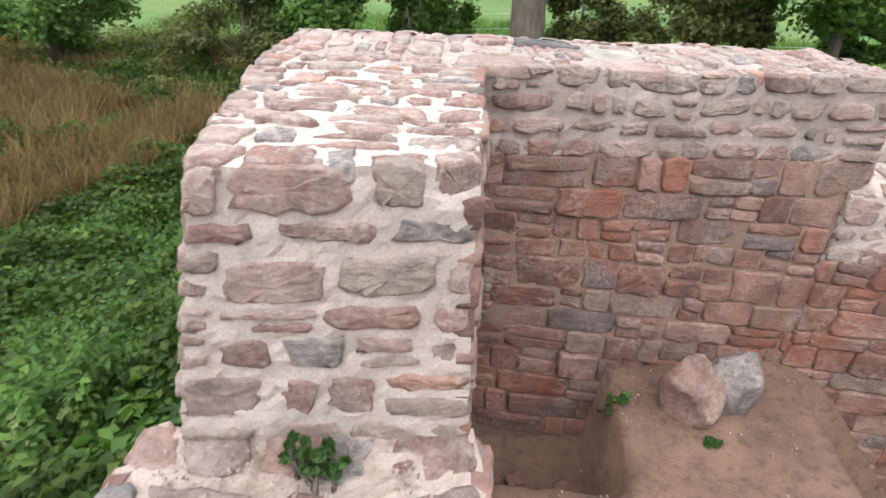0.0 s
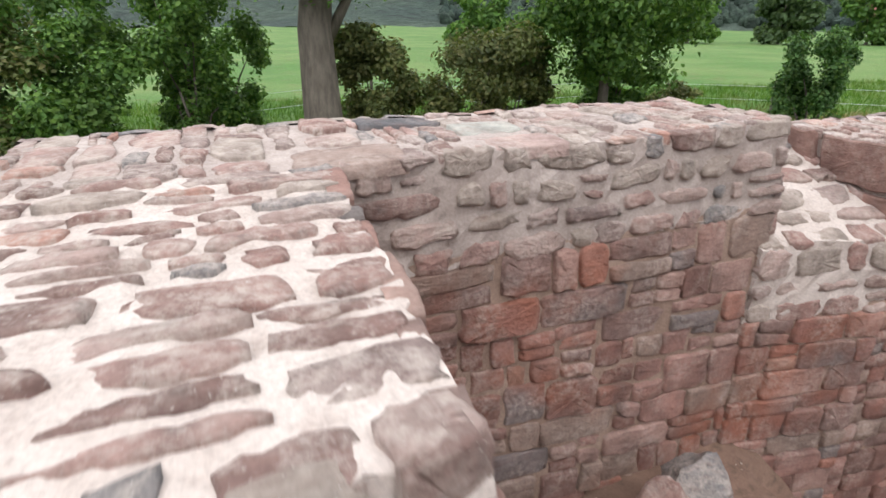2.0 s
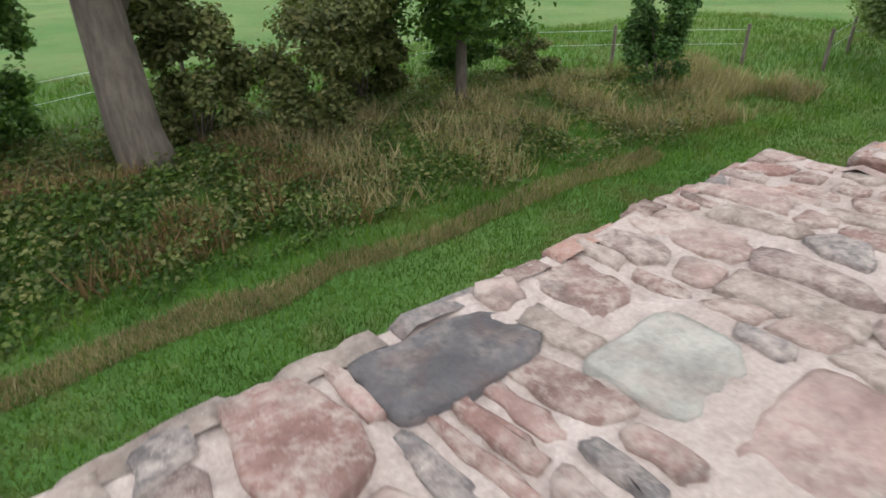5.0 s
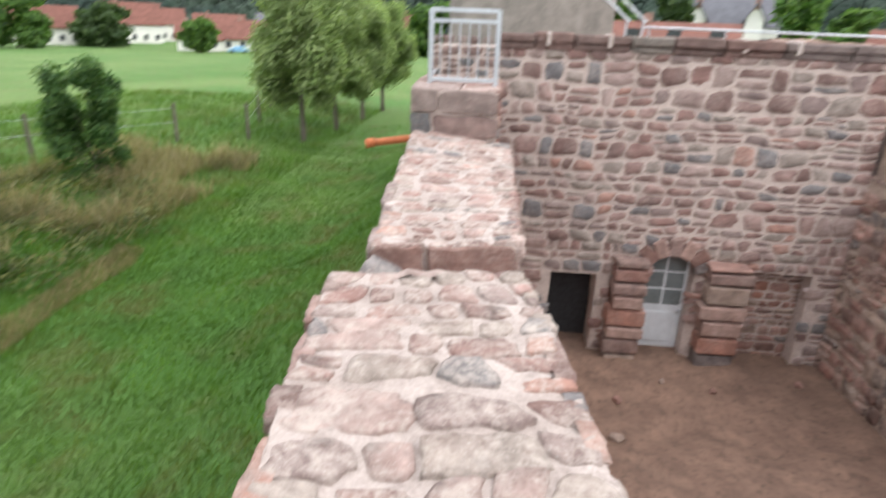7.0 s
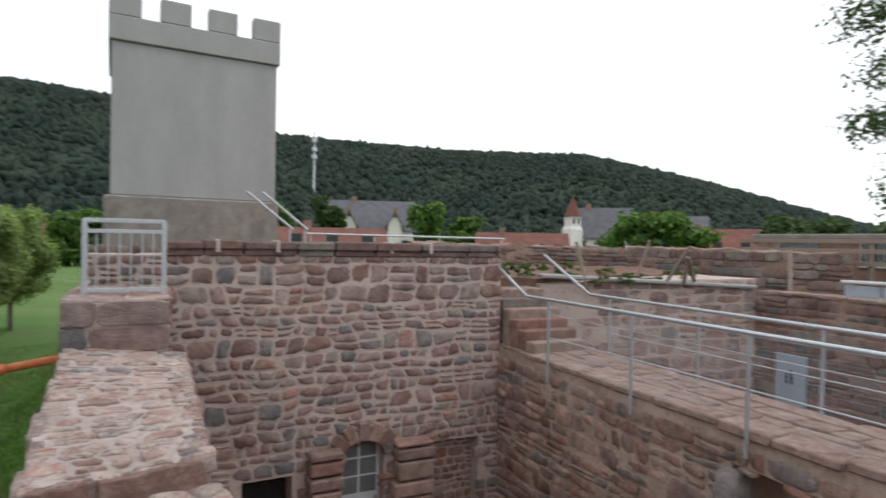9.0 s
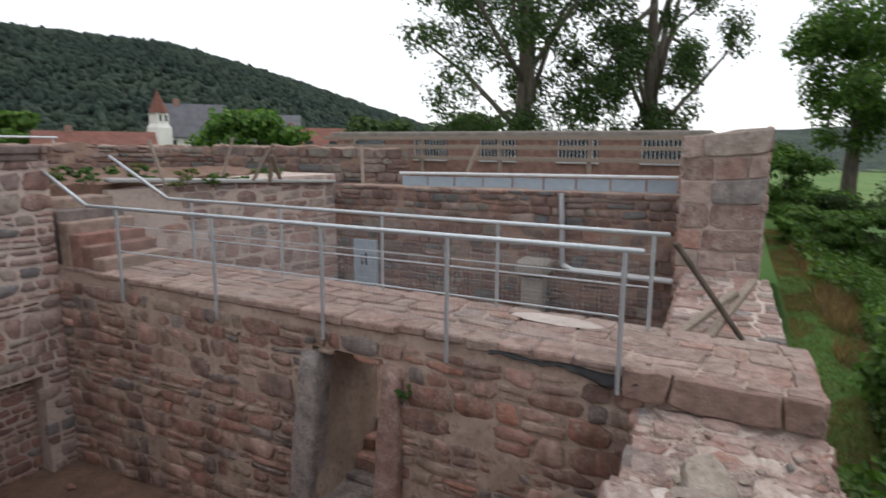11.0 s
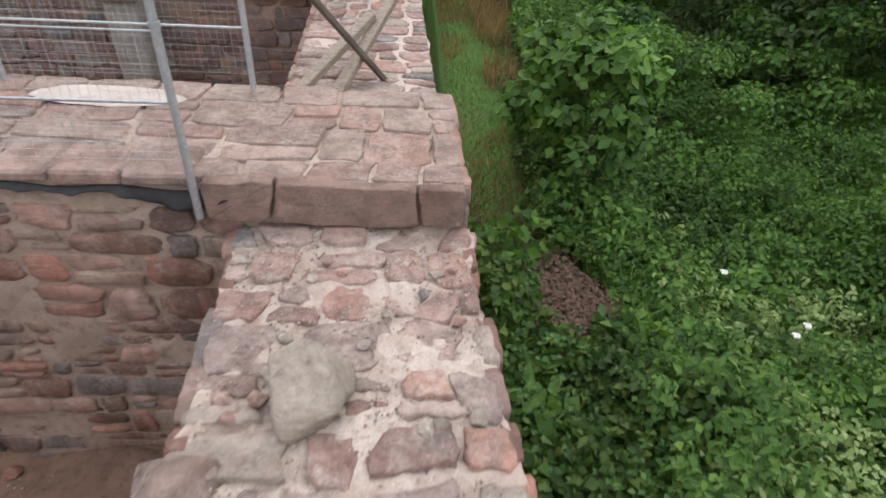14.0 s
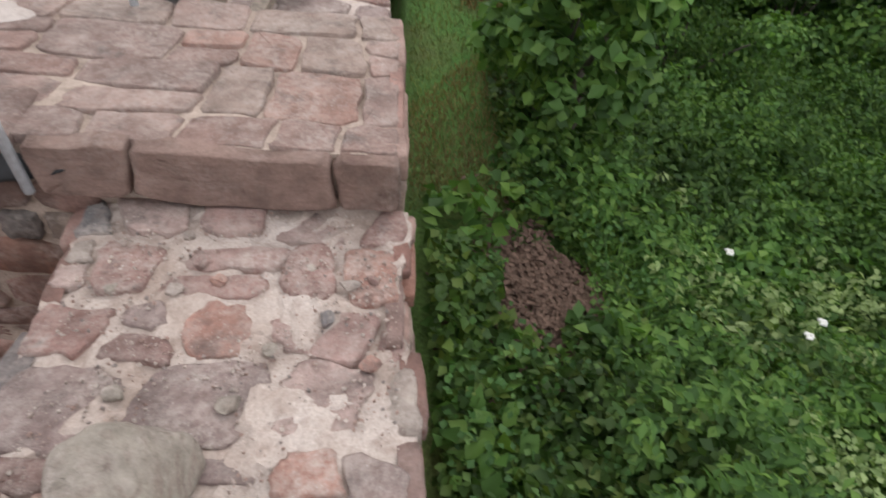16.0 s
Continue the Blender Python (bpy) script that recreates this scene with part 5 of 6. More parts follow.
# trees and bushes on the bank to the north
for i, (x, y, rx, h, mat) in enumerate(((-3.2, 12.6, 1.8, 3.4, M_LEAF), (2.6, 13.2, 1.3, 2.6, M_LEAF_O), (6.4, 14.2, 1.4, 2.4, M_LEAF_O), (10.0, 15.4, 1.2, 1.7, M_LEAF), (-11, 9.0, 2.4, 3.6, M_LEAF_O), (-12, 5.5, 2.2, 3.2, M_LEAF_D), (-9.5, 6.5, 1.4, 1.8, M_LEAF_O))):
    bush("shrub", "leafy shrub in the thicket on the bank", gz(x, y), rx, h, 28, 13000, 0.12, mat, 260 + i)["group"] = "thicket on the bank"
tree("bank_tree", "old tree with a thick grey furrowed trunk on the bank", gz(1.6, 12.3), 6, 0.39, (1.5, 12.4, 4.2), 3.8, 3.0, 40, 26000, 0.13, M_LEAF, 201, low=-1.0)
tree("bank_tree", "young tree with a dense dark green crown", gz(8.3, 12.9), 3, 0.14, (8.3, 12.9, 0.9), 2.7, 2.6, 40, 26000, 0.15, M_LEAF, 202)
bush("shrub", "olive green shrub on the bank", gz(4.8, 12.5), 1.6, 2.7, 26, 15000, 0.11, M_LEAF_O, 203)
bush("shrub", "slender bright green shrub beside the meadow", gz(13.3, 11.5), 1.0, 2.5, 34, 12000, 0.10, M_LEAF_B, 204)
bush("shrub", "leafy green shrub behind the thick trunk", gz(-0.9, 15.2), 1.5, 3.6, 26, 9000, 0.13, M_LEAF, 211)
bush("shrub", "drooping green shrub beside the thick trunk", gz(-1.3, 13.4), 1.3, 4.2, 22, 11000, 0.12, M_LEAF, 205)
bush("shrub", "olive shrub with bare lower stems on the bank", gz(-5.2, 12.2), 2.2, 3.3, 26, 13000, 0.12, M_LEAF_O, 206)
bush("shrub", "green shrub with bare lower stems on the bank", gz(-9.0, 11.0), 2.2, 3.4, 26, 13000, 0.12, M_LEAF, 207)
bush("shrub", "low green shrub under the young tree", gz(11.2, 14.0), 1.2, 1.3, 14, 5000, 0.10, M_LEAF_O, 209)
for i, (x, y) in enumerate(((20.6, 9.0), (23.4, 8.6), (26.6, 8.3), (29.8, 8.0))):
    tree("willow_tree", "small round-crowned grey-green willow on the lawn", gz(x, y), 1.6, 0.09, (x, y, ground_z(x, y) + 2.95), 1.62, 2.1, 58, 24000, 0.15, M_LEAF_W, 220 + i, limbs=5)["group"] = "row of willows"

# the overgrown slope on the west side
bush("hazel_bush", "broad-leaved green hazel bush beside the wall", (-1.45, -5.35, -2.25), 0.74, 1.75, 40, 4200, 0.13, M_LEAF, 230, 12)
bush("shrub", "dense green shrub on the slope below the wall", gz(-3.4, -7.4), 1.3, 1.7, 22, 14000, 0.07, M_LEAF, 231)
bush("shrub", "dense green shrub on the slope below the wall", gz(-5.2, -5.0), 1.5, 1.5, 22, 14000, 0.07, M_LEAF, 232)
tree("ditch_tree", "large dark broad-leaved tree over the ditch", gz(-8.5, -12.5), 5, 0.25, (-8.0, -12.0, 1.2), 4.2, 4.2, 46, 40000, 0.16, M_LEAF_D, 233, low=-1.0)
tree("ditch_tree", "large dark broad-leaved tree over the ditch", gz(-9.5, -18.5), 5, 0.25, (-8.8, -18.5, 1.6), 4.4, 4.4, 46, 34000, 0.18, M_LEAF_D, 234, low=-1.0)
tree("ditch_tree", "dark tree overhanging the ditch", gz(-9.8, -4.5), 4, 0.2, (-9.0, -4.5, 0.4), 3.2, 3.4, 34, 24000, 0.15, M_LEAF_D, 235, low=-1.0)
tree("poplar_tree", "tree with a straight pale grey trunk", gz(-3.9, -29.0), 6, 0.34, (-4.0, -29, 4.5), 3.6, 3.6, 40, 18000, 0.22, M_LEAF, 236, low=-0.9)
tree("poplar_tree", "dark green tree behind the castle", gz(-8.5, -31.0), 4, 0.22, (-8.5, -31, 0.6), 3.4, 3.4, 36, 16000, 0.22, M_LEAF_D, 237, low=-1.0)
for i, (x, y, rx, h, mat) in enumerate(((-2.4, -19, 1.3, 1.6, M_LEAF), (-4.6, -21, 1.8, 2.2, M_LEAF), (-5.4, -15.5, 1.6, 1.7, M_LEAF), (-3.0, -23.5, 1.6, 2.0, M_LEAF_D), (-1.2, -17, 0.9, 1.1, M_LEAF), (-6.4, -10.2, 1.7, 2.0, M_LEAF), (-3.9, -11.0, 1.1, 1.2, M_LEAF_B))):
    bush("shrub", "leafy shrub along the ditch south of the wall", gz(x, y), rx, h, 24, 8000, 0.12, mat, 280 + i)["group"] = "shrubs along the ditch"
bush("shrub", "dark green shrub under the far trees", gz(-1.6, -25), 2.2, 3.0, 20, 9000, 0.18, M_LEAF, 238)
bush("shrub", "dark green shrub under the far trees", gz(-6.0, -27), 2.4, 2.4, 20, 9000, 0.18, M_LEAF_D, 239)
tree("tall_tree", "tall dark tree with an open airy crown", (10.2, -27.0, -3), 9, 0.5, (10.6, -27, 9.0), 8.0, 7.6, 130, 32000, 0.24, M_LEAF_D, 240, low=-0.95, limbs=16)
tree("tall_tree", "tall dark tree with an open airy crown", (4.6, -29.0, -3), 9, 0.45, (4.8, -29, 8.6), 5.4, 7.6, 90, 20000, 0.24, M_LEAF_D, 241, low=-0.95, limbs=14)


def ground_cover(name, label, x0, x1, y0, y1, count, leaf, height, material, seed, up=0.9, keep=None, width=0.8):
    rs = np.random.RandomState(seed)
    x, y = rs.uniform(x0, x1, count), rs.uniform(y0, y1, count)
    rows, tall = [], []
    for a, b in zip(x, y):
        k = noise.noise(Vector((a * 1.3, b * 1.3, seed))) * 0.5 + 0.5
        if keep and not keep(a, b, k):
            continue
        rows.append((a, b, ground_z(a, b)))
        tall.append(k)
    p = np.array(rows)
    h = height * np.array(tall) ** 1.5 * 1.6
    p[:, 2] += h * rs.uniform(0.05, 1.0, len(p)) ** 0.7 + 0.02
    d = rs.normal(size=p.shape) * 0.55 + np.array([0, 0, up])
    ob = new(name, leaf_mesh(name, p, d, leaf, leaf * width, material, rs))
    return tagged(ob, label, "plants", kind="stuff")


def off_wall(a, b, k):
    if -2.0 < a < -0.75 and -4.4 < b < -3.0 and math.hypot(a + 1.25, b + 3.75) < 0.42 + 0.35 * noise.noise(Vector((a * 2.2, b * 2.2, 6))):
        return False
    return a < -0.42 or b > 3.1


def slope_keep(a, b, k):
    return off_wall(a, b, k) and not (b < -3.9 and a > -1.02 - 0.35 * (k - 0.5) and k < 0.8) and k > 0.18


ground_cover("undergrowth", "dense green nettles and herbs below the wall", -4.5, -0.4, -6.5, 3.2, 46000, 0.085, 0.42, M_HERB, 301, keep=slope_keep)
ground_cover("undergrowth", "dense green herbs on the slope", -10, -2.2, -16, 4, 60000, 0.10, 0.5, M_LEAF, 302, keep=slope_keep)
ground_cover("undergrowth", "fine light weeds between the herbs", -6, -0.45, -8, 5, 30000, 0.05, 0.5, M_LEAF_B, 303, keep=slope_keep)
ground_cover("ivy_leaves", "large creeping leaves at the foot of the wall", -1.9, -0.42, -4.6, 2.0, 2200, 0.14, 0.3, M_LEAF, 304, keep=off_wall)


def blades(name, label, x0, x1, y0, y1, count, tall, material, seed, keep=None, lean=0.35):
    rs = np.random.RandomState(seed)
    x, y = rs.uniform(x0, x1, count), rs.uniform(y0, y1, count)
    rows = [(a, b, ground_z(a, b)) for a, b in zip(x, y) if keep is None or keep(a, b, noise.noise(Vector((a * 0.8, b * 0.8, seed))) * 0.5 + 0.5)]
    p = np.array(rows)
    n = len(p)
    h = tall * rs.uniform(0.5, 1.3, n)
    t = p + np.c_[rs.normal(size=(n, 2)) * lean * h[:, None], h]
    s = rs.normal(size=(n, 3)) * [1, 1, 0]
    s = s / (np.linalg.norm(s, axis=1, keepdims=True) + 1e-9) * (0.004 + 0.03 * h[:, None])
    pts = np.stack([p - s, p + s, t], 1)
    me = bpy.data.meshes.new(name)
    me.vertices.add(3 * n)
    me.vertices.foreach_set("co", pts.astype(np.float32).ravel())
    me.loops.add(3 * n)
    me.loops.foreach_set("vertex_index", np.arange(3 * n, dtype=np.int32))
    me.polygons.add(n)
    me.polygons.foreach_set("loop_start", np.arange(0, 3 * n, 3, dtype=np.int32))
    me.materials.append(material)
    me.update(calc_edges=True)
    me.validate()
    return tagged(new(name, me), label, "grass", kind="stuff")


ground_cover("undergrowth", "dark nettles at the corner of the wall", -7.5, -0.9, 1.8, 7.5, 32000, 0.09, 0.45, M_HERB, 325, keep=off_wall)
blades("lawn_grass", "short bright green mown grass beside the wall", -2, 26, 3.05, 11, 250000, 0.075, M_GRASS, 311, lambda a, b, k: off_wall(a, b, k) and rng.random() > (a - 10) / 16 and rng.random() > (b - 8.5) / 2.5)
blades("dry_grass", "strip of dry trodden grass across the lawn", -3, 10, 7.0, 9.8, 90000, 0.11, M_HAY, 320, lambda a, b, k: abs(b - 7.6 - 0.11 * a - 0.6 * (k - 0.5)) < 0.22)
blades("meadow_grass", "meadow grass beyond the bank", -10, 30, 8, 22, 70000, 0.22, M_GRASS, 312)
blades("dry_grass", "tall dry brown grass on the bank", -12, 4, 8.8, 13, 26000, 0.36, M_STRAW, 313, lambda a, b, k: k > 0.52)
blades("dry_grass", "tall pale straw-coloured grass on the bank", 3, 17, 8.9, 13, 15000, 0.42, M_HAY, 327, lambda a, b, k: k > 0.45)
# dark leaf colour paints the tree shade on this side of the bank
ground_cover("undergrowth", "dark weeds in the shade of the bank trees", -9, 4, 9.0, 14, 22000, 0.09, 0.35, M_HERB, 328, keep=lambda a, b, k: k > 0.3)
ground_cover("undergrowth", "dark green herbs between the lawn and the bank", -6, 9, 8.1, 11.5, 16000, 0.08, 0.3, M_HERB, 326, keep=lambda a, b, k: b > 8.15 + 0.14 * a and k > 0.42)
blades("dry_grass", "dry brown grass on the bank west of the wall", -12, -4.2, 2.5, 9, 40000, 0.5, M_STRAW, 314, lambda a, b, k: k > 0.4)
blades("dry_grass", "tufts of yellow grass along the path", -2.6, -0.8, -16, -7, 7000, 0.26, M_STRAW, 315, lambda a, b, k: k > 0.45)
ground_cover("undergrowth", "rough weeds along the ditch to the south", -12, -0.9, -32, -11, 45000, 0.13, 0.5, M_LEAF, 321)
blades("slope_grass", "rough grass along the ditch to the south", -12, -1.5, -32, -9, 50000, 0.3, M_GRASS, 322)
blades("path_grass", "trodden green grass along the wall foot", -1.5, 0.0, -20, -4.4, 24000, 0.055, M_LEAF_O, 316, lambda a, b, k: a < -0.3)
blades("dry_grass", "short trodden brown grass on the path", -1.5, -0.3, -20, -4.6, 40000, 0.05, M_STRAW, 324, lambda a, b, k: k > 0.45)
ground_cover("undergrowth", "brownish green weeds on the bank", -10, 13, 8.0, 15, 34000, 0.09, 0.4, M_LEAF_O, 317, keep=lambda a, b, k: k > 0.3 and b > 7.6 + 3.0 * (1 - k))

ground_cover("undergrowth", "small-leaved light green weeds covering the slope", -7, -1.5, -10, 3, 90000, 0.048, 0.45, M_LEAF, 318)
blades("slope_grass", "fine grass among the herbs on the slope", -7, -1.6, -10, 3, 45000, 0.3, M_LEAF, 323, lambda a, b, k: k > 0.45, 0.7)
ground_cover("undergrowth", "yellow-green weeds among the herbs on the slope", -4.5, -1.6, -3.6, 0.5, 9000, 0.06, 0.5, M_LEAF_W, 319, keep=lambda a, b, k: k > 0.5)


def tall_weeds(name, label, x0, x1, y0, y1, count, tall, leaf, material, seed, keep):
    """Upright stalks with whorls of drooping leaves, dense enough to hide the ground."""
    rs = np.random.RandomState(seed)
    pts, nrm = [], []
    for a, b in zip(rs.uniform(x0, x1, count), rs.uniform(y0, y1, count)):
        k = noise.noise(Vector((a * 0.9, b * 0.9, seed))) * 0.5 + 0.5
        if not keep(a, b, k):
            continue
        h = tall * (0.45 + 0.9 * k) * rs.uniform(0.7, 1.2)
        lean = rs.normal(size=2) * 0.16 * h
        z = ground_z(a, b)
        for q in np.linspace(0.15, 1.0, 11):
            for w in range(3):
                t = rs.uniform(0, 6.283)
                d = leaf * (1.25 - 0.65 * q)
                pts.append((a + lean[0] * q * q + math.cos(t) * d, b + lean[1] * q * q + math.sin(t) * d, z + h * q + rs.uniform(-0.02, 0.02)))
                nrm.append((math.cos(t) * 0.75 + rs.normal() * 0.25, math.sin(t) * 0.75 + rs.normal() * 0.25, 1.0))
    ob = new(name, leaf_mesh(name, np.array(pts), np.array(nrm), leaf * 1.5, leaf * 0.85, material, rs))
    return tagged(ob, label, "plants", kind="stuff")


def beyond_path(a, b, k):
    return off_wall(a, b, k) and a < -1.2 - 0.25 * k and not (math.hypot(a + 1.25, b + 3.75) < 0.75)


tall_weeds("nettles", "tall light green nettles crowding the slope", -6.5, -1.2, -9, 1.5, 3600, 0.55, 0.055, M_LEAF, 351, lambda a, b, k: beyond_path(a, b, k) and k > 0.42)
tall_weeds("nettles", "tall yellow-green weeds on the slope", -4.2, -1.3, -5.2, 0.8, 800, 0.42, 0.05, M_LEAF_W, 352, lambda a, b, k: beyond_path(a, b, k) and k > 0.56)
tall_weeds("nettles", "feathery green weeds behind the hazel bush", -4.5, -1.6, -12, -5.5, 1600, 0.8, 0.05, M_LEAF, 353, lambda a, b, k: beyond_path(a, b, k) and k > 0.4)

# patch of dead leaves
rs = np.random.RandomState(9)
p = np.c_[rs.normal(-1.22, 0.24, 4200), rs.normal(-3.68, 0.28, 4200), np.zeros(4200)]
p = p[[noise.noise(Vector((a * 3, b * 3, 1))) > -0.25 for a, b, _ in p]]
p[:, 2] = [ground_z(a, b) + 0.05 + rs.uniform(0, 0.06) for a, b, _ in p]
tagged(new("leaf_litter", leaf_mesh("leaf_litter", p, rs.normal(size=p.shape) * 0.4 + [0, 0, 1], 0.07, 0.035, M_LITTER, rs)), "patch of brown dead leaves and twigs", "leaf litter", kind="stuff")
for i, (x, y) in enumerate(((-2.75, -4.3), (-3.3, -3.75), (-3.1, -3.6), (-2.2, -6.2))):
    bm = bmesh.new()
    z = ground_z(x, y) + 0.5
    fl = thing("wild_flower", "white flower head standing in the herbs", "flower", "white wild flowers", at=(x, y, z - 0.5))
    add_tube(bm, (x, y, z - 0.52), (x, y, z), 0.004, None, 5)
    part("stalk", bm, M_LEAF, fl)
    bm = bmesh.new()
    for k in range(9):
        a = k * 0.7
        bmesh.ops.create_icosphere(bm, subdivisions=1, radius=0.014, matrix=Matrix.Translation((x + 0.025 * math.cos(a) * (k > 0), y + 0.025 * math.sin(a) * (k > 0), z + 0.004 * (k % 3))))
    part("bloom", bm, M_PLASTER, fl)
# weeds on floor and walls
for i, (x, y, z, s) in enumerate(((1.95, 1.55, -2.25, 0.13), (2.5, 1.25, -2.2, 0.08), (0.42, -0.12, -1.16, 0.10), (0.3, -0.1, -1.16, 0.08), (2.9, -2.2, -3.3, 0.14), (3.75, -3.43, -1.75, 0.12))):
    bush("weed", "small green weed rooted in a joint", (x, y, z), s, s * 1.4, 8, 160, 0.045, M_LEAF_B, 330 + i, 4, category="weed")["group"] = "weeds in the ruin"

r6 = random.Random(6)
for i in range(22):
    x = r6.uniform(11.0, 12.6) if i < 12 else r6.uniform(9.9, 11.0)
    y = r6.uniform(-6.2, -3.6) if i < 12 else r6.uniform(-9.2, -5.6)
    z = 0.36 if i < 12 else 0.26
    s = r6.uniform(0.18, 0.34)
    bush("weed", "small green weed on the ruined wall top", (x, y, z), s, s * 1.0, 8, 420, 0.05, r6.choice((M_LEAF, M_LEAF_O, M_LEAF_B)), 340 + i, 4, category="weed")["group"] = "weeds on the wall tops"

# ---------------------------------------------------------------- meadow fences, far houses, hills
for line, pts in enumerate((((19.1, 10.3), (22.5, 11.3), (26, 12.2), (30, 13.4), (35, 14.6)), ((-1.5, 14.6), (3.2, 17.5), (6.6, 15.9), (10.4, 16.6), (15, 14.5), (17.8, 12.0)))):
    fn = thing("pasture_fence", "wire fence with dark wooden posts in the meadow", "fence", "pasture fences", at=gz(*pts[0]))
    tops = []
    for x, y in pts:
        z = ground_z(x, y)
        bm = bmesh.new()
        add_tube(bm, (x, y, z - 0.2), (x, y, z + 1.15), 0.06, 0.05, 8)
        part("post", bm, M_BARK, fn)
        tops.append(Vector((x, y, z + 1.0)))
    for dz in (0, -0.4):
        bm = bmesh.new()
        for a, b in zip(tops, tops[1:]):
            add_tube(bm, a + Vector((0, 0, dz)), b + Vector((0, 0, dz)), 0.004, None, 4)
        part("wire", bm, M_STEEL, fn)


def house(label, az, dist, width, deep, wall_h, roof_h, roof, turn, rows=1, z=None, walls=M_PLASTER):
    x, y = 0.85 + dist * math.cos(radians(az)), 2.5 + dist * math.sin(radians(az))
    z = ground_z(x, y) if z is None else z
    h = new("house")
    h.location, h.rotation_euler = (x, y, z), (0, 0, radians(turn))
    tagged(h, label, "house", "village houses")

    def own(name, bm, mat, parent=h):
        me = bpy.data.meshes.new(name)
        bm.to_mesh(me)
        bm.free()
        me.materials.append(mat)
        ob = new(name, me)
        ob.parent = parent
        return ob

    bm = bmesh.new()
    add_box(bm, (-deep / 2, -width / 2, -1.5), (deep / 2, width / 2, wall_h))
    for s in (-1, 1):
        f = [bm.verts.new((-deep / 2, s * width / 2, wall_h)), bm.verts.new((deep / 2, s * width / 2, wall_h)), bm.verts.new((0, s * width / 2, wall_h + roof_h))]
        bm.faces.new(f)
    own("wall", bm, walls)
    bm = bmesh.new()
    e, o = 0.5, 0.5
    prof = [(-deep / 2 - e, wall_h - e * roof_h / deep * 2), (0, wall_h + roof_h), (deep / 2 + e, wall_h - e * roof_h / deep * 2), (deep / 2 + e, wall_h - e * roof_h / deep * 2 + 0.25), (0, wall_h + roof_h + 0.3), (-deep / 2 - e, wall_h - e * roof_h / deep * 2 + 0.25)]
    ends = [[bm.verts.new((a, s * (width / 2 + o), b)) for a, b in prof] for s in (-1, 1)]
    bm.faces.new(ends[0][::-1])
    bm.faces.new(ends[1])
    for i in range(6):
        j = (i + 1) % 6
        bm.faces.new((ends[0][i], ends[0][j], ends[1][j], ends[1][i]))
    rf = own("roof", bm, roof)
    bm = bmesh.new()
    add_box(bm, (-0.4, width * 0.2, wall_h + roof_h * 0.6), (0.4, width * 0.2 + 0.8, wall_h + roof_h + 1.0))
    own("chimney", bm, M_BRICK, rf)
    n = max(2, int(width / 2.6))
    for k in range(rows):
        for i in range(n):
            yy = -width / 2 + (i + 0.5) * width / n
            bm = bmesh.new()
            zz = 0.9 + k * 2.6
            add_box(bm, (-deep / 2 - 0.05, yy - 0.55, zz), (-deep / 2 + 0.02, yy + 0.55, zz + 1.3))
            own("window", bm, M_WINDOW)
    return h


house("white house with a red tiled roof across the meadow", 27.0, 150, 9, 8, 2.6, 3.2, M_ROOF, 30)
house("white house with a red tiled roof across the meadow", 22.2, 152, 15, 9, 2.9, 3.6, M_ROOF, 20)
house("white house with a dark slate roof across the meadow", 20.2, 185, 12, 10, 5.0, 3.6, M_ROOF_GREY, 20)
house("pale house with a red tiled roof on the slope", 25.2, 200, 14, 9, 4.4, 3.6, M_ROOF, 30)
house("white house with a red tiled roof on the slope", 29.8, 210, 13, 10, 5.0, 4.2, M_ROOF, 35)
house("white house with a red tiled roof on the slope", 32.0, 190, 14, 10, 5.0, 5.0, M_ROOF, 35)
house("white house with a red tiled roof across the meadow", 8.0, 170, 12, 9, 5.0, 4.0, M_ROOF, 10)
house("white house with an orange roof across the meadow", 38.0, 170, 13, 9, 4.0, 4.2, M_ROOF, 40)
house("large half-timbered house with a slate roof", -18.8, 110, 15, 10, 4.2, 5.0, M_ROOF_GREY, -20, 1, -1.0)
for az in (-16.6, -21.0):
    house("small half-timbered gable beside the slate roof", az, 104, 2.4, 2.4, 5.0, 2.0, M_ROOF_GREY, 70, 1, -1.0)
house("long farm building with a red tiled roof", -33.5, 90, 13, 9, 1.0, 2.6, M_ROOF, -33, 1, -1.2, M_PLASTER)
house("village house with a slate roof behind the church", -41.0, 100, 9, 8, 3.0, 4.4, M_ROOF_GREY, -40, 1, -0.5)
house("village house with a red tiled roof", -51.0, 90, 10, 9, 1.2, 2.6, M_ROOF, -50, 1, -0.5)
house("village house with a grey roof", -47.0, 95, 10, 9, 2.4, 3.4, M_ROOF_GREY, -50, 1, -0.5)
house("long low building with a red tiled roof behind the wall", -15.0, 60, 10, 8, 0.6, 2.0, M_ROOF, -14, 1, -0.6, M_PLASTER)

# church with its small spire
cx, cy = 0.85 + 95 * math.cos(radians(-38.3)), 2.5 + 95 * math.sin(radians(-38.3))
church = thing("church", "small white church with a red pointed bell turret", "church", at=(cx, cy, 0))
bm = bmesh.new()
add_box(bm, (cx - 1.15, cy - 1.15, -1), (cx + 1.15, cy + 1.15, 3.4))
bmesh.ops.create_cone(bm, cap_ends=True, segments=4, radius1=1.65, radius2=0.05, depth=2.4, matrix=Matrix.Translation((cx, cy, 4.6)) @ pose(0, 0, 0, 0, 0, 45))
part("gable", bm, M_PLASTER, church)
bm = bmesh.new()
add_box(bm, (cx - 0.9, cy - 0.9, 3.4), (cx + 0.9, cy + 0.9, 5.6))
part("bell_turret", bm, M_PLASTER, church, "half-timbered bell turret")
bm = bmesh.new()
bmesh.ops.create_cone(bm, cap_ends=True, segments=8, radius1=1.35, radius2=0.04, depth=3.2, matrix=Matrix.Translation((cx, cy, 7.1)))
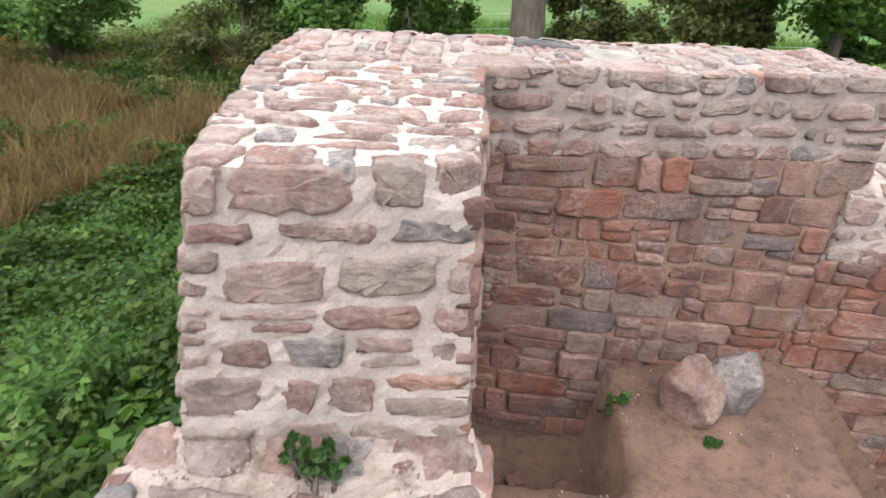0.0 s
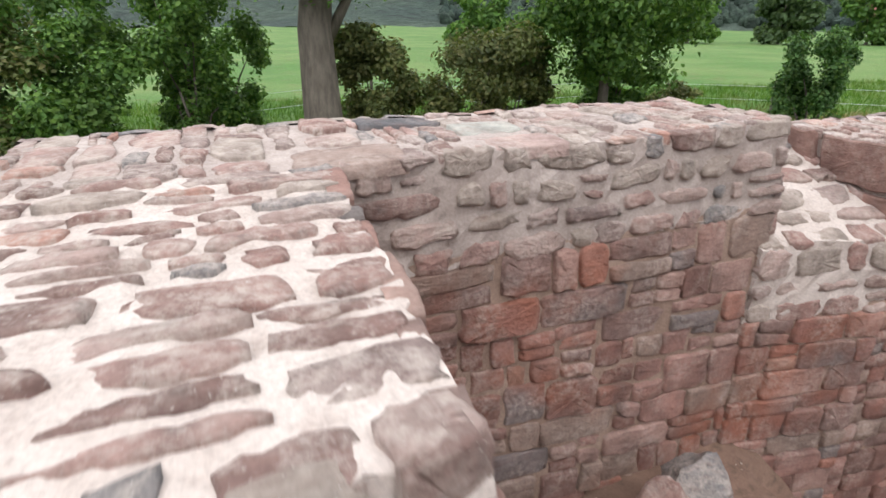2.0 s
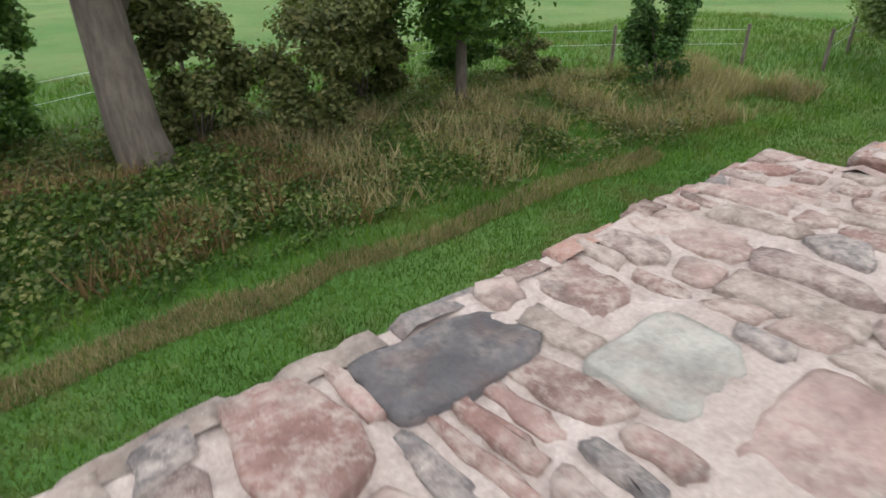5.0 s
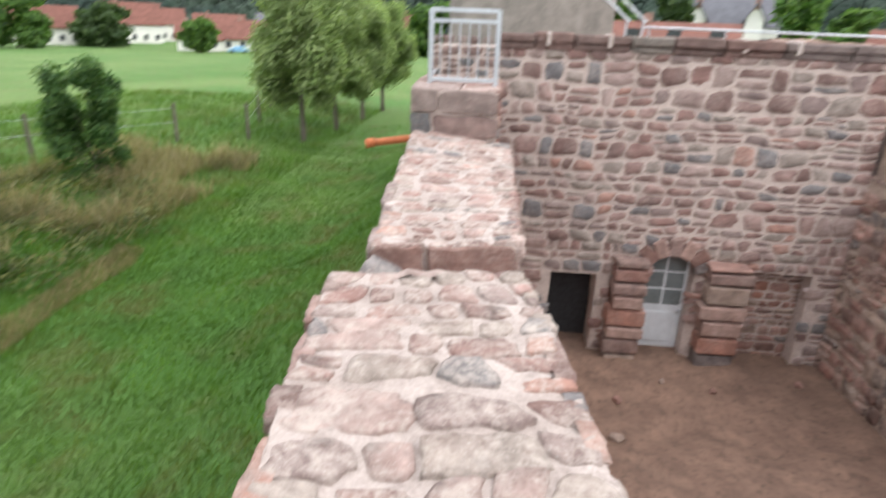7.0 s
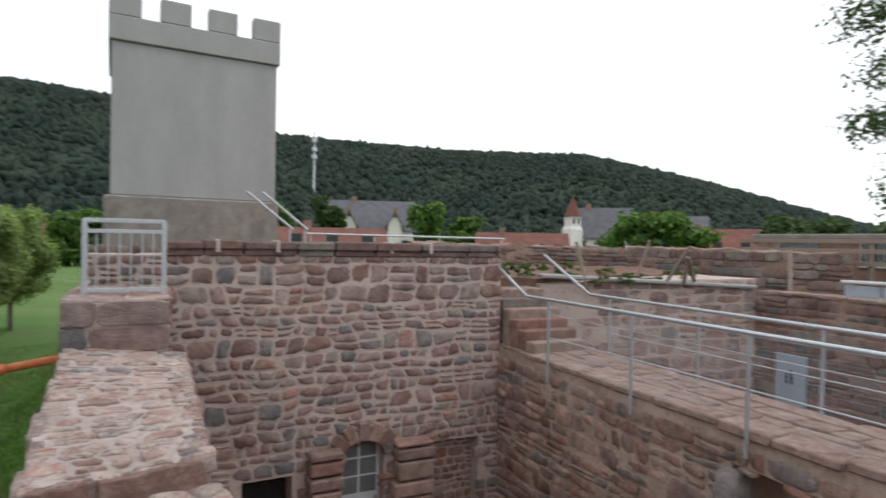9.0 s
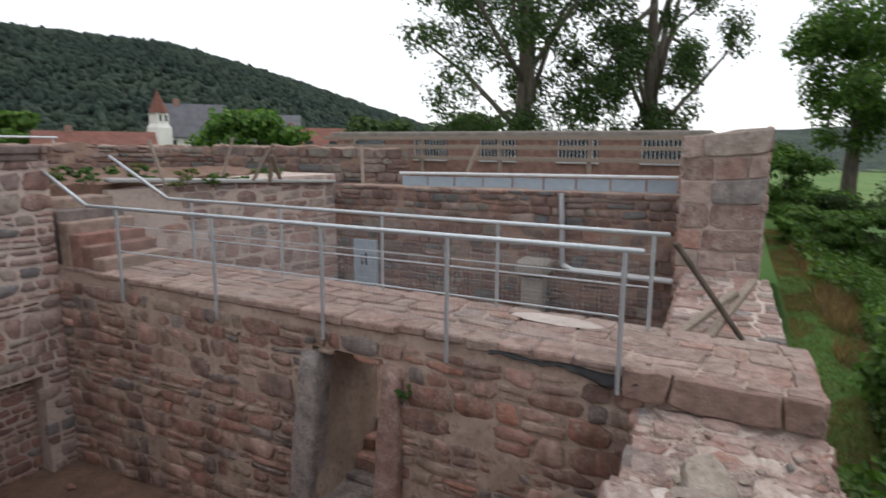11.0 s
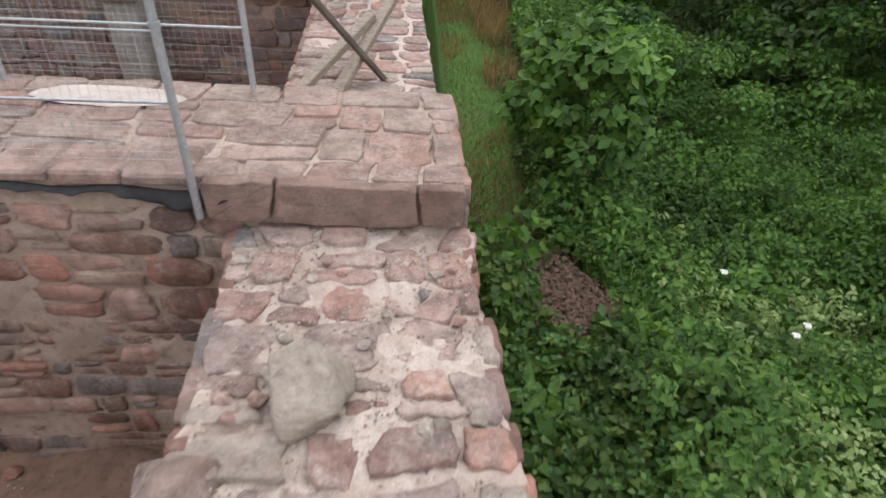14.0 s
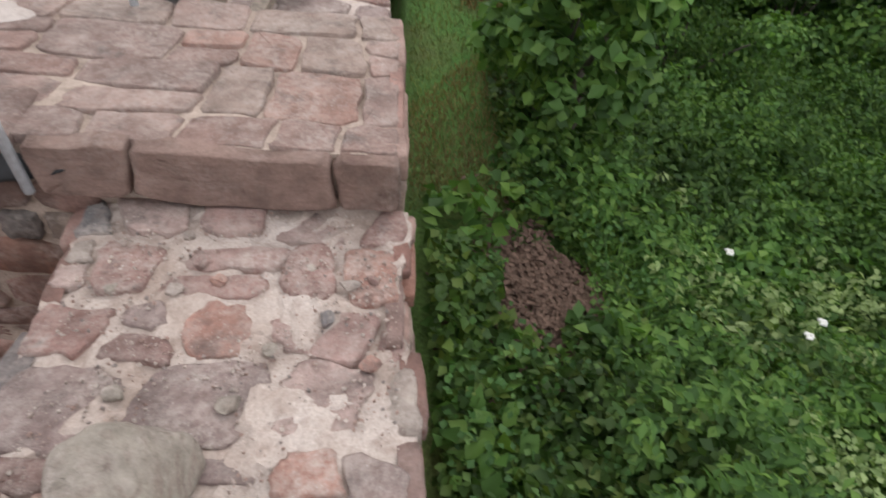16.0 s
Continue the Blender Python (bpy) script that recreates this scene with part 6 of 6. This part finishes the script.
part("spire", bm, M_ROOF, church, "red tiled spire")
for s in (-0.45, 0.45):
    bm = bmesh.new()
    add_box(bm, (cx - 0.95, cy + s - 0.18, 4.3), (cx - 0.88, cy + s + 0.18, 5.2))
    part("louvre", bm, M_WINDOW, church)

mx, my = 0.85 + 400 * math.cos(radians(-13.1)), 2.5 + 400 * math.sin(radians(-13.1))
mast = thing("radio_mast", "slim pale lattice radio mast on the wooded slope", "mast", at=(mx, my, 20))
bm = bmesh.new()
add_tube(bm, (mx, my, 15), (mx, my, 73), 0.9, 0.4, 8)
part("pole", bm, M_WHITE, mast)
for z in (55, 60, 66):
    bm = bmesh.new()
    add_tube(bm, (mx, my, z), (mx, my, z + 2.4), 1.7, None, 8)
    part("antenna", bm, M_WHITE, mast)

car = new("car")
car.location = (0.85 + 140 * math.cos(radians(23.8)), 2.5 + 140 * math.sin(radians(23.8)), -5.5)
car.rotation_euler = (0, 0, radians(110))
car.location.z = ground_z(car.location.x, car.location.y)
tagged(car, "light blue parked car in front of the white houses", "car")
bm = bmesh.new()
add_box(bm, (-2.1, -0.85, 0.3), (2.1, 0.85, 0.95), 0.12)
add_box(bm, (-1.3, -0.75, 0.9), (1.0, 0.75, 1.45), 0.15)
me = bpy.data.meshes.new("body")
bm.to_mesh(me)
bm.free()
me.materials.append(simple("blue_car_paint", (0.22, 0.42, 0.62), 0.3, 0.0, 0.03, 2, 0.0))
ob = new("body", me)
ob.parent = car
for x in (-1.3, 1.3):
    for y in (-0.86, 0.86):
        bm = bmesh.new()
        add_tube(bm, (x, y - 0.1, 0.32), (x, y + 0.1, 0.32), 0.32, None, 14)
        me = bpy.data.meshes.new("wheel")
        bm.to_mesh(me)
        bm.free()
        me.materials.append(M_BLACK)
        ob = new("wheel", me)
        ob.parent = car

# trees of the village and the meadow's far edge
FAR = [(-45.9, 62, 5.6, 3.4, 0.6, M_LEAF), (-24.5, 75, 3.6, 4.8, 1.0, M_LEAF), (-14.6, 95, 3.2, 5.6, 1.6, M_LEAF_D), (-9.0, 90, 4.0, 5.0, 1.2, M_LEAF), (-28, 100, 4.0, 3.6, 1.0, M_LEAF),
       (-58, 70, 5, 3.2, 0.2, M_LEAF_D), (-66, 60, 5, 3.2, 0.4, M_LEAF_D), (12.5, 120, 6, 5, -1.5, M_LEAF), (16.5, 150, 7, 5, -1.5, M_LEAF_D), (6, 130, 7, 6, -1, M_LEAF), (2, 120, 7, 6, -1, M_LEAF_D),
       (27, 135, 4, 3.5, -2.5, M_LEAF), (34, 160, 7, 5, -1.5, M_LEAF_D), (40, 150, 7, 5, -1.5, M_LEAF), (46, 140, 7, 5, -1.5, M_LEAF_D), (53, 130, 7, 5, -1.5, M_LEAF), (62, 120, 8, 5, -1.0, M_LEAF_D), (72, 120, 8, 6, -1.0, M_LEAF)]
for i, (az, dist, rx, rz, z, mat) in enumerate(FAR):
    x, y = 0.85 + dist * math.cos(radians(az)), 2.5 + dist * math.sin(radians(az))
    tree("village_tree", "broad green tree among the village houses", (x, y, ground_z(x, y)), 3, 0.3, (x, y, z + 0.6), rx, rz, 30, 5000, 0.032 * dist ** 0.75, mat, 400 + i, low=-0.8, limbs=4)["group"] = "village trees"

RIDGE = [(-180, 3), (-100, 3), (-75, 1.6), (-62, 2.6), (-48, 6.9), (-39, 9.0), (-26, 9.4), (-10, 10.2), (2, 12.0), (10, 12.4), (17, 12.1), (26, 13.6), (35, 13), (60, 9), (100, 6), (180, 3)]


def hill(az, k):
    el = np.interp(az, [a for a, _ in RIDGE], [b for _, b in RIDGE])
    dist = 230 + 420 * k
    return dist, -6 + (math.tan(radians(el - 1.0)) * 650 + 6) * smooth01(0.0, 1.0, k) if k <= 1 else 0


verts, faces = [], []
NA, NR = 360, 16
for i in range(NA + 1):
    az = -180 + 360 * i / NA
    for j in range(NR + 1):
        dist, z = hill(az, j / NR)
        verts.append((dist * math.cos(radians(az)), dist * math.sin(radians(az)), z + 2.0 * noise.noise(Vector((i * 0.4, j * 0.7, 0)))))
for i in range(NA):
    for j in range(NR):
        a = i * (NR + 1) + j
        faces.append((a, a + NR + 1, a + NR + 2, a + 1))
tagged(new("backdrop_hills", mesh_of("backdrop_hills", verts, faces, M_FOREST_HAZED, True)), "long wooded hills round the valley", "hills", kind="structure")
bm = bmesh.new()
bmesh.ops.create_icosphere(bm, subdivisions=1, radius=1)
iv = np.array([v.co[:] for v in bm.verts])
itri = np.array([[v.index for v in f.verts] for f in bm.faces])
bm.free()
rs = np.random.RandomState(77)
NT = 24000
az, k = rs.uniform(-75, 75, NT), rs.uniform(0.02, 0.97, NT) ** 0.8
allv, alli = [], []
for i in range(NT):
    dist, z = hill(az[i], k[i])
    s = rs.uniform(1.3, 2.8)
    w = iv * [s, s, s * rs.uniform(1.0, 1.6)] * (1 + 0.25 * rs.normal(size=(len(iv), 1)))
    allv.append(w + [dist * math.cos(radians(az[i])), dist * math.sin(radians(az[i])), z + s * 0.6])
    alli.append(itri + i * len(iv))
allv, alli = np.concatenate(allv), np.concatenate(alli)
me = bpy.data.meshes.new("forest")
me.vertices.add(len(allv))
me.vertices.foreach_set("co", allv.astype(np.float32).ravel())
me.loops.add(alli.size)
me.loops.foreach_set("vertex_index", alli.ravel().astype(np.int32))
me.polygons.add(len(alli))
me.polygons.foreach_set("loop_start", np.arange(0, alli.size, 3, dtype=np.int32))
me.materials.append(M_FOREST_HAZED)
me.update(calc_edges=True)
me.validate()
tagged(new("forest", me), "dense mixed forest covering the far hills", "forest", kind="stuff")

# ---------------------------------------------------------------- true size
for ob in list(scene.objects):
    if ob.parent is None and ob.type in ("MESH", "EMPTY"):
        ob.matrix_basis = Matrix.Scale(SIZE, 4) @ ob.matrix_basis
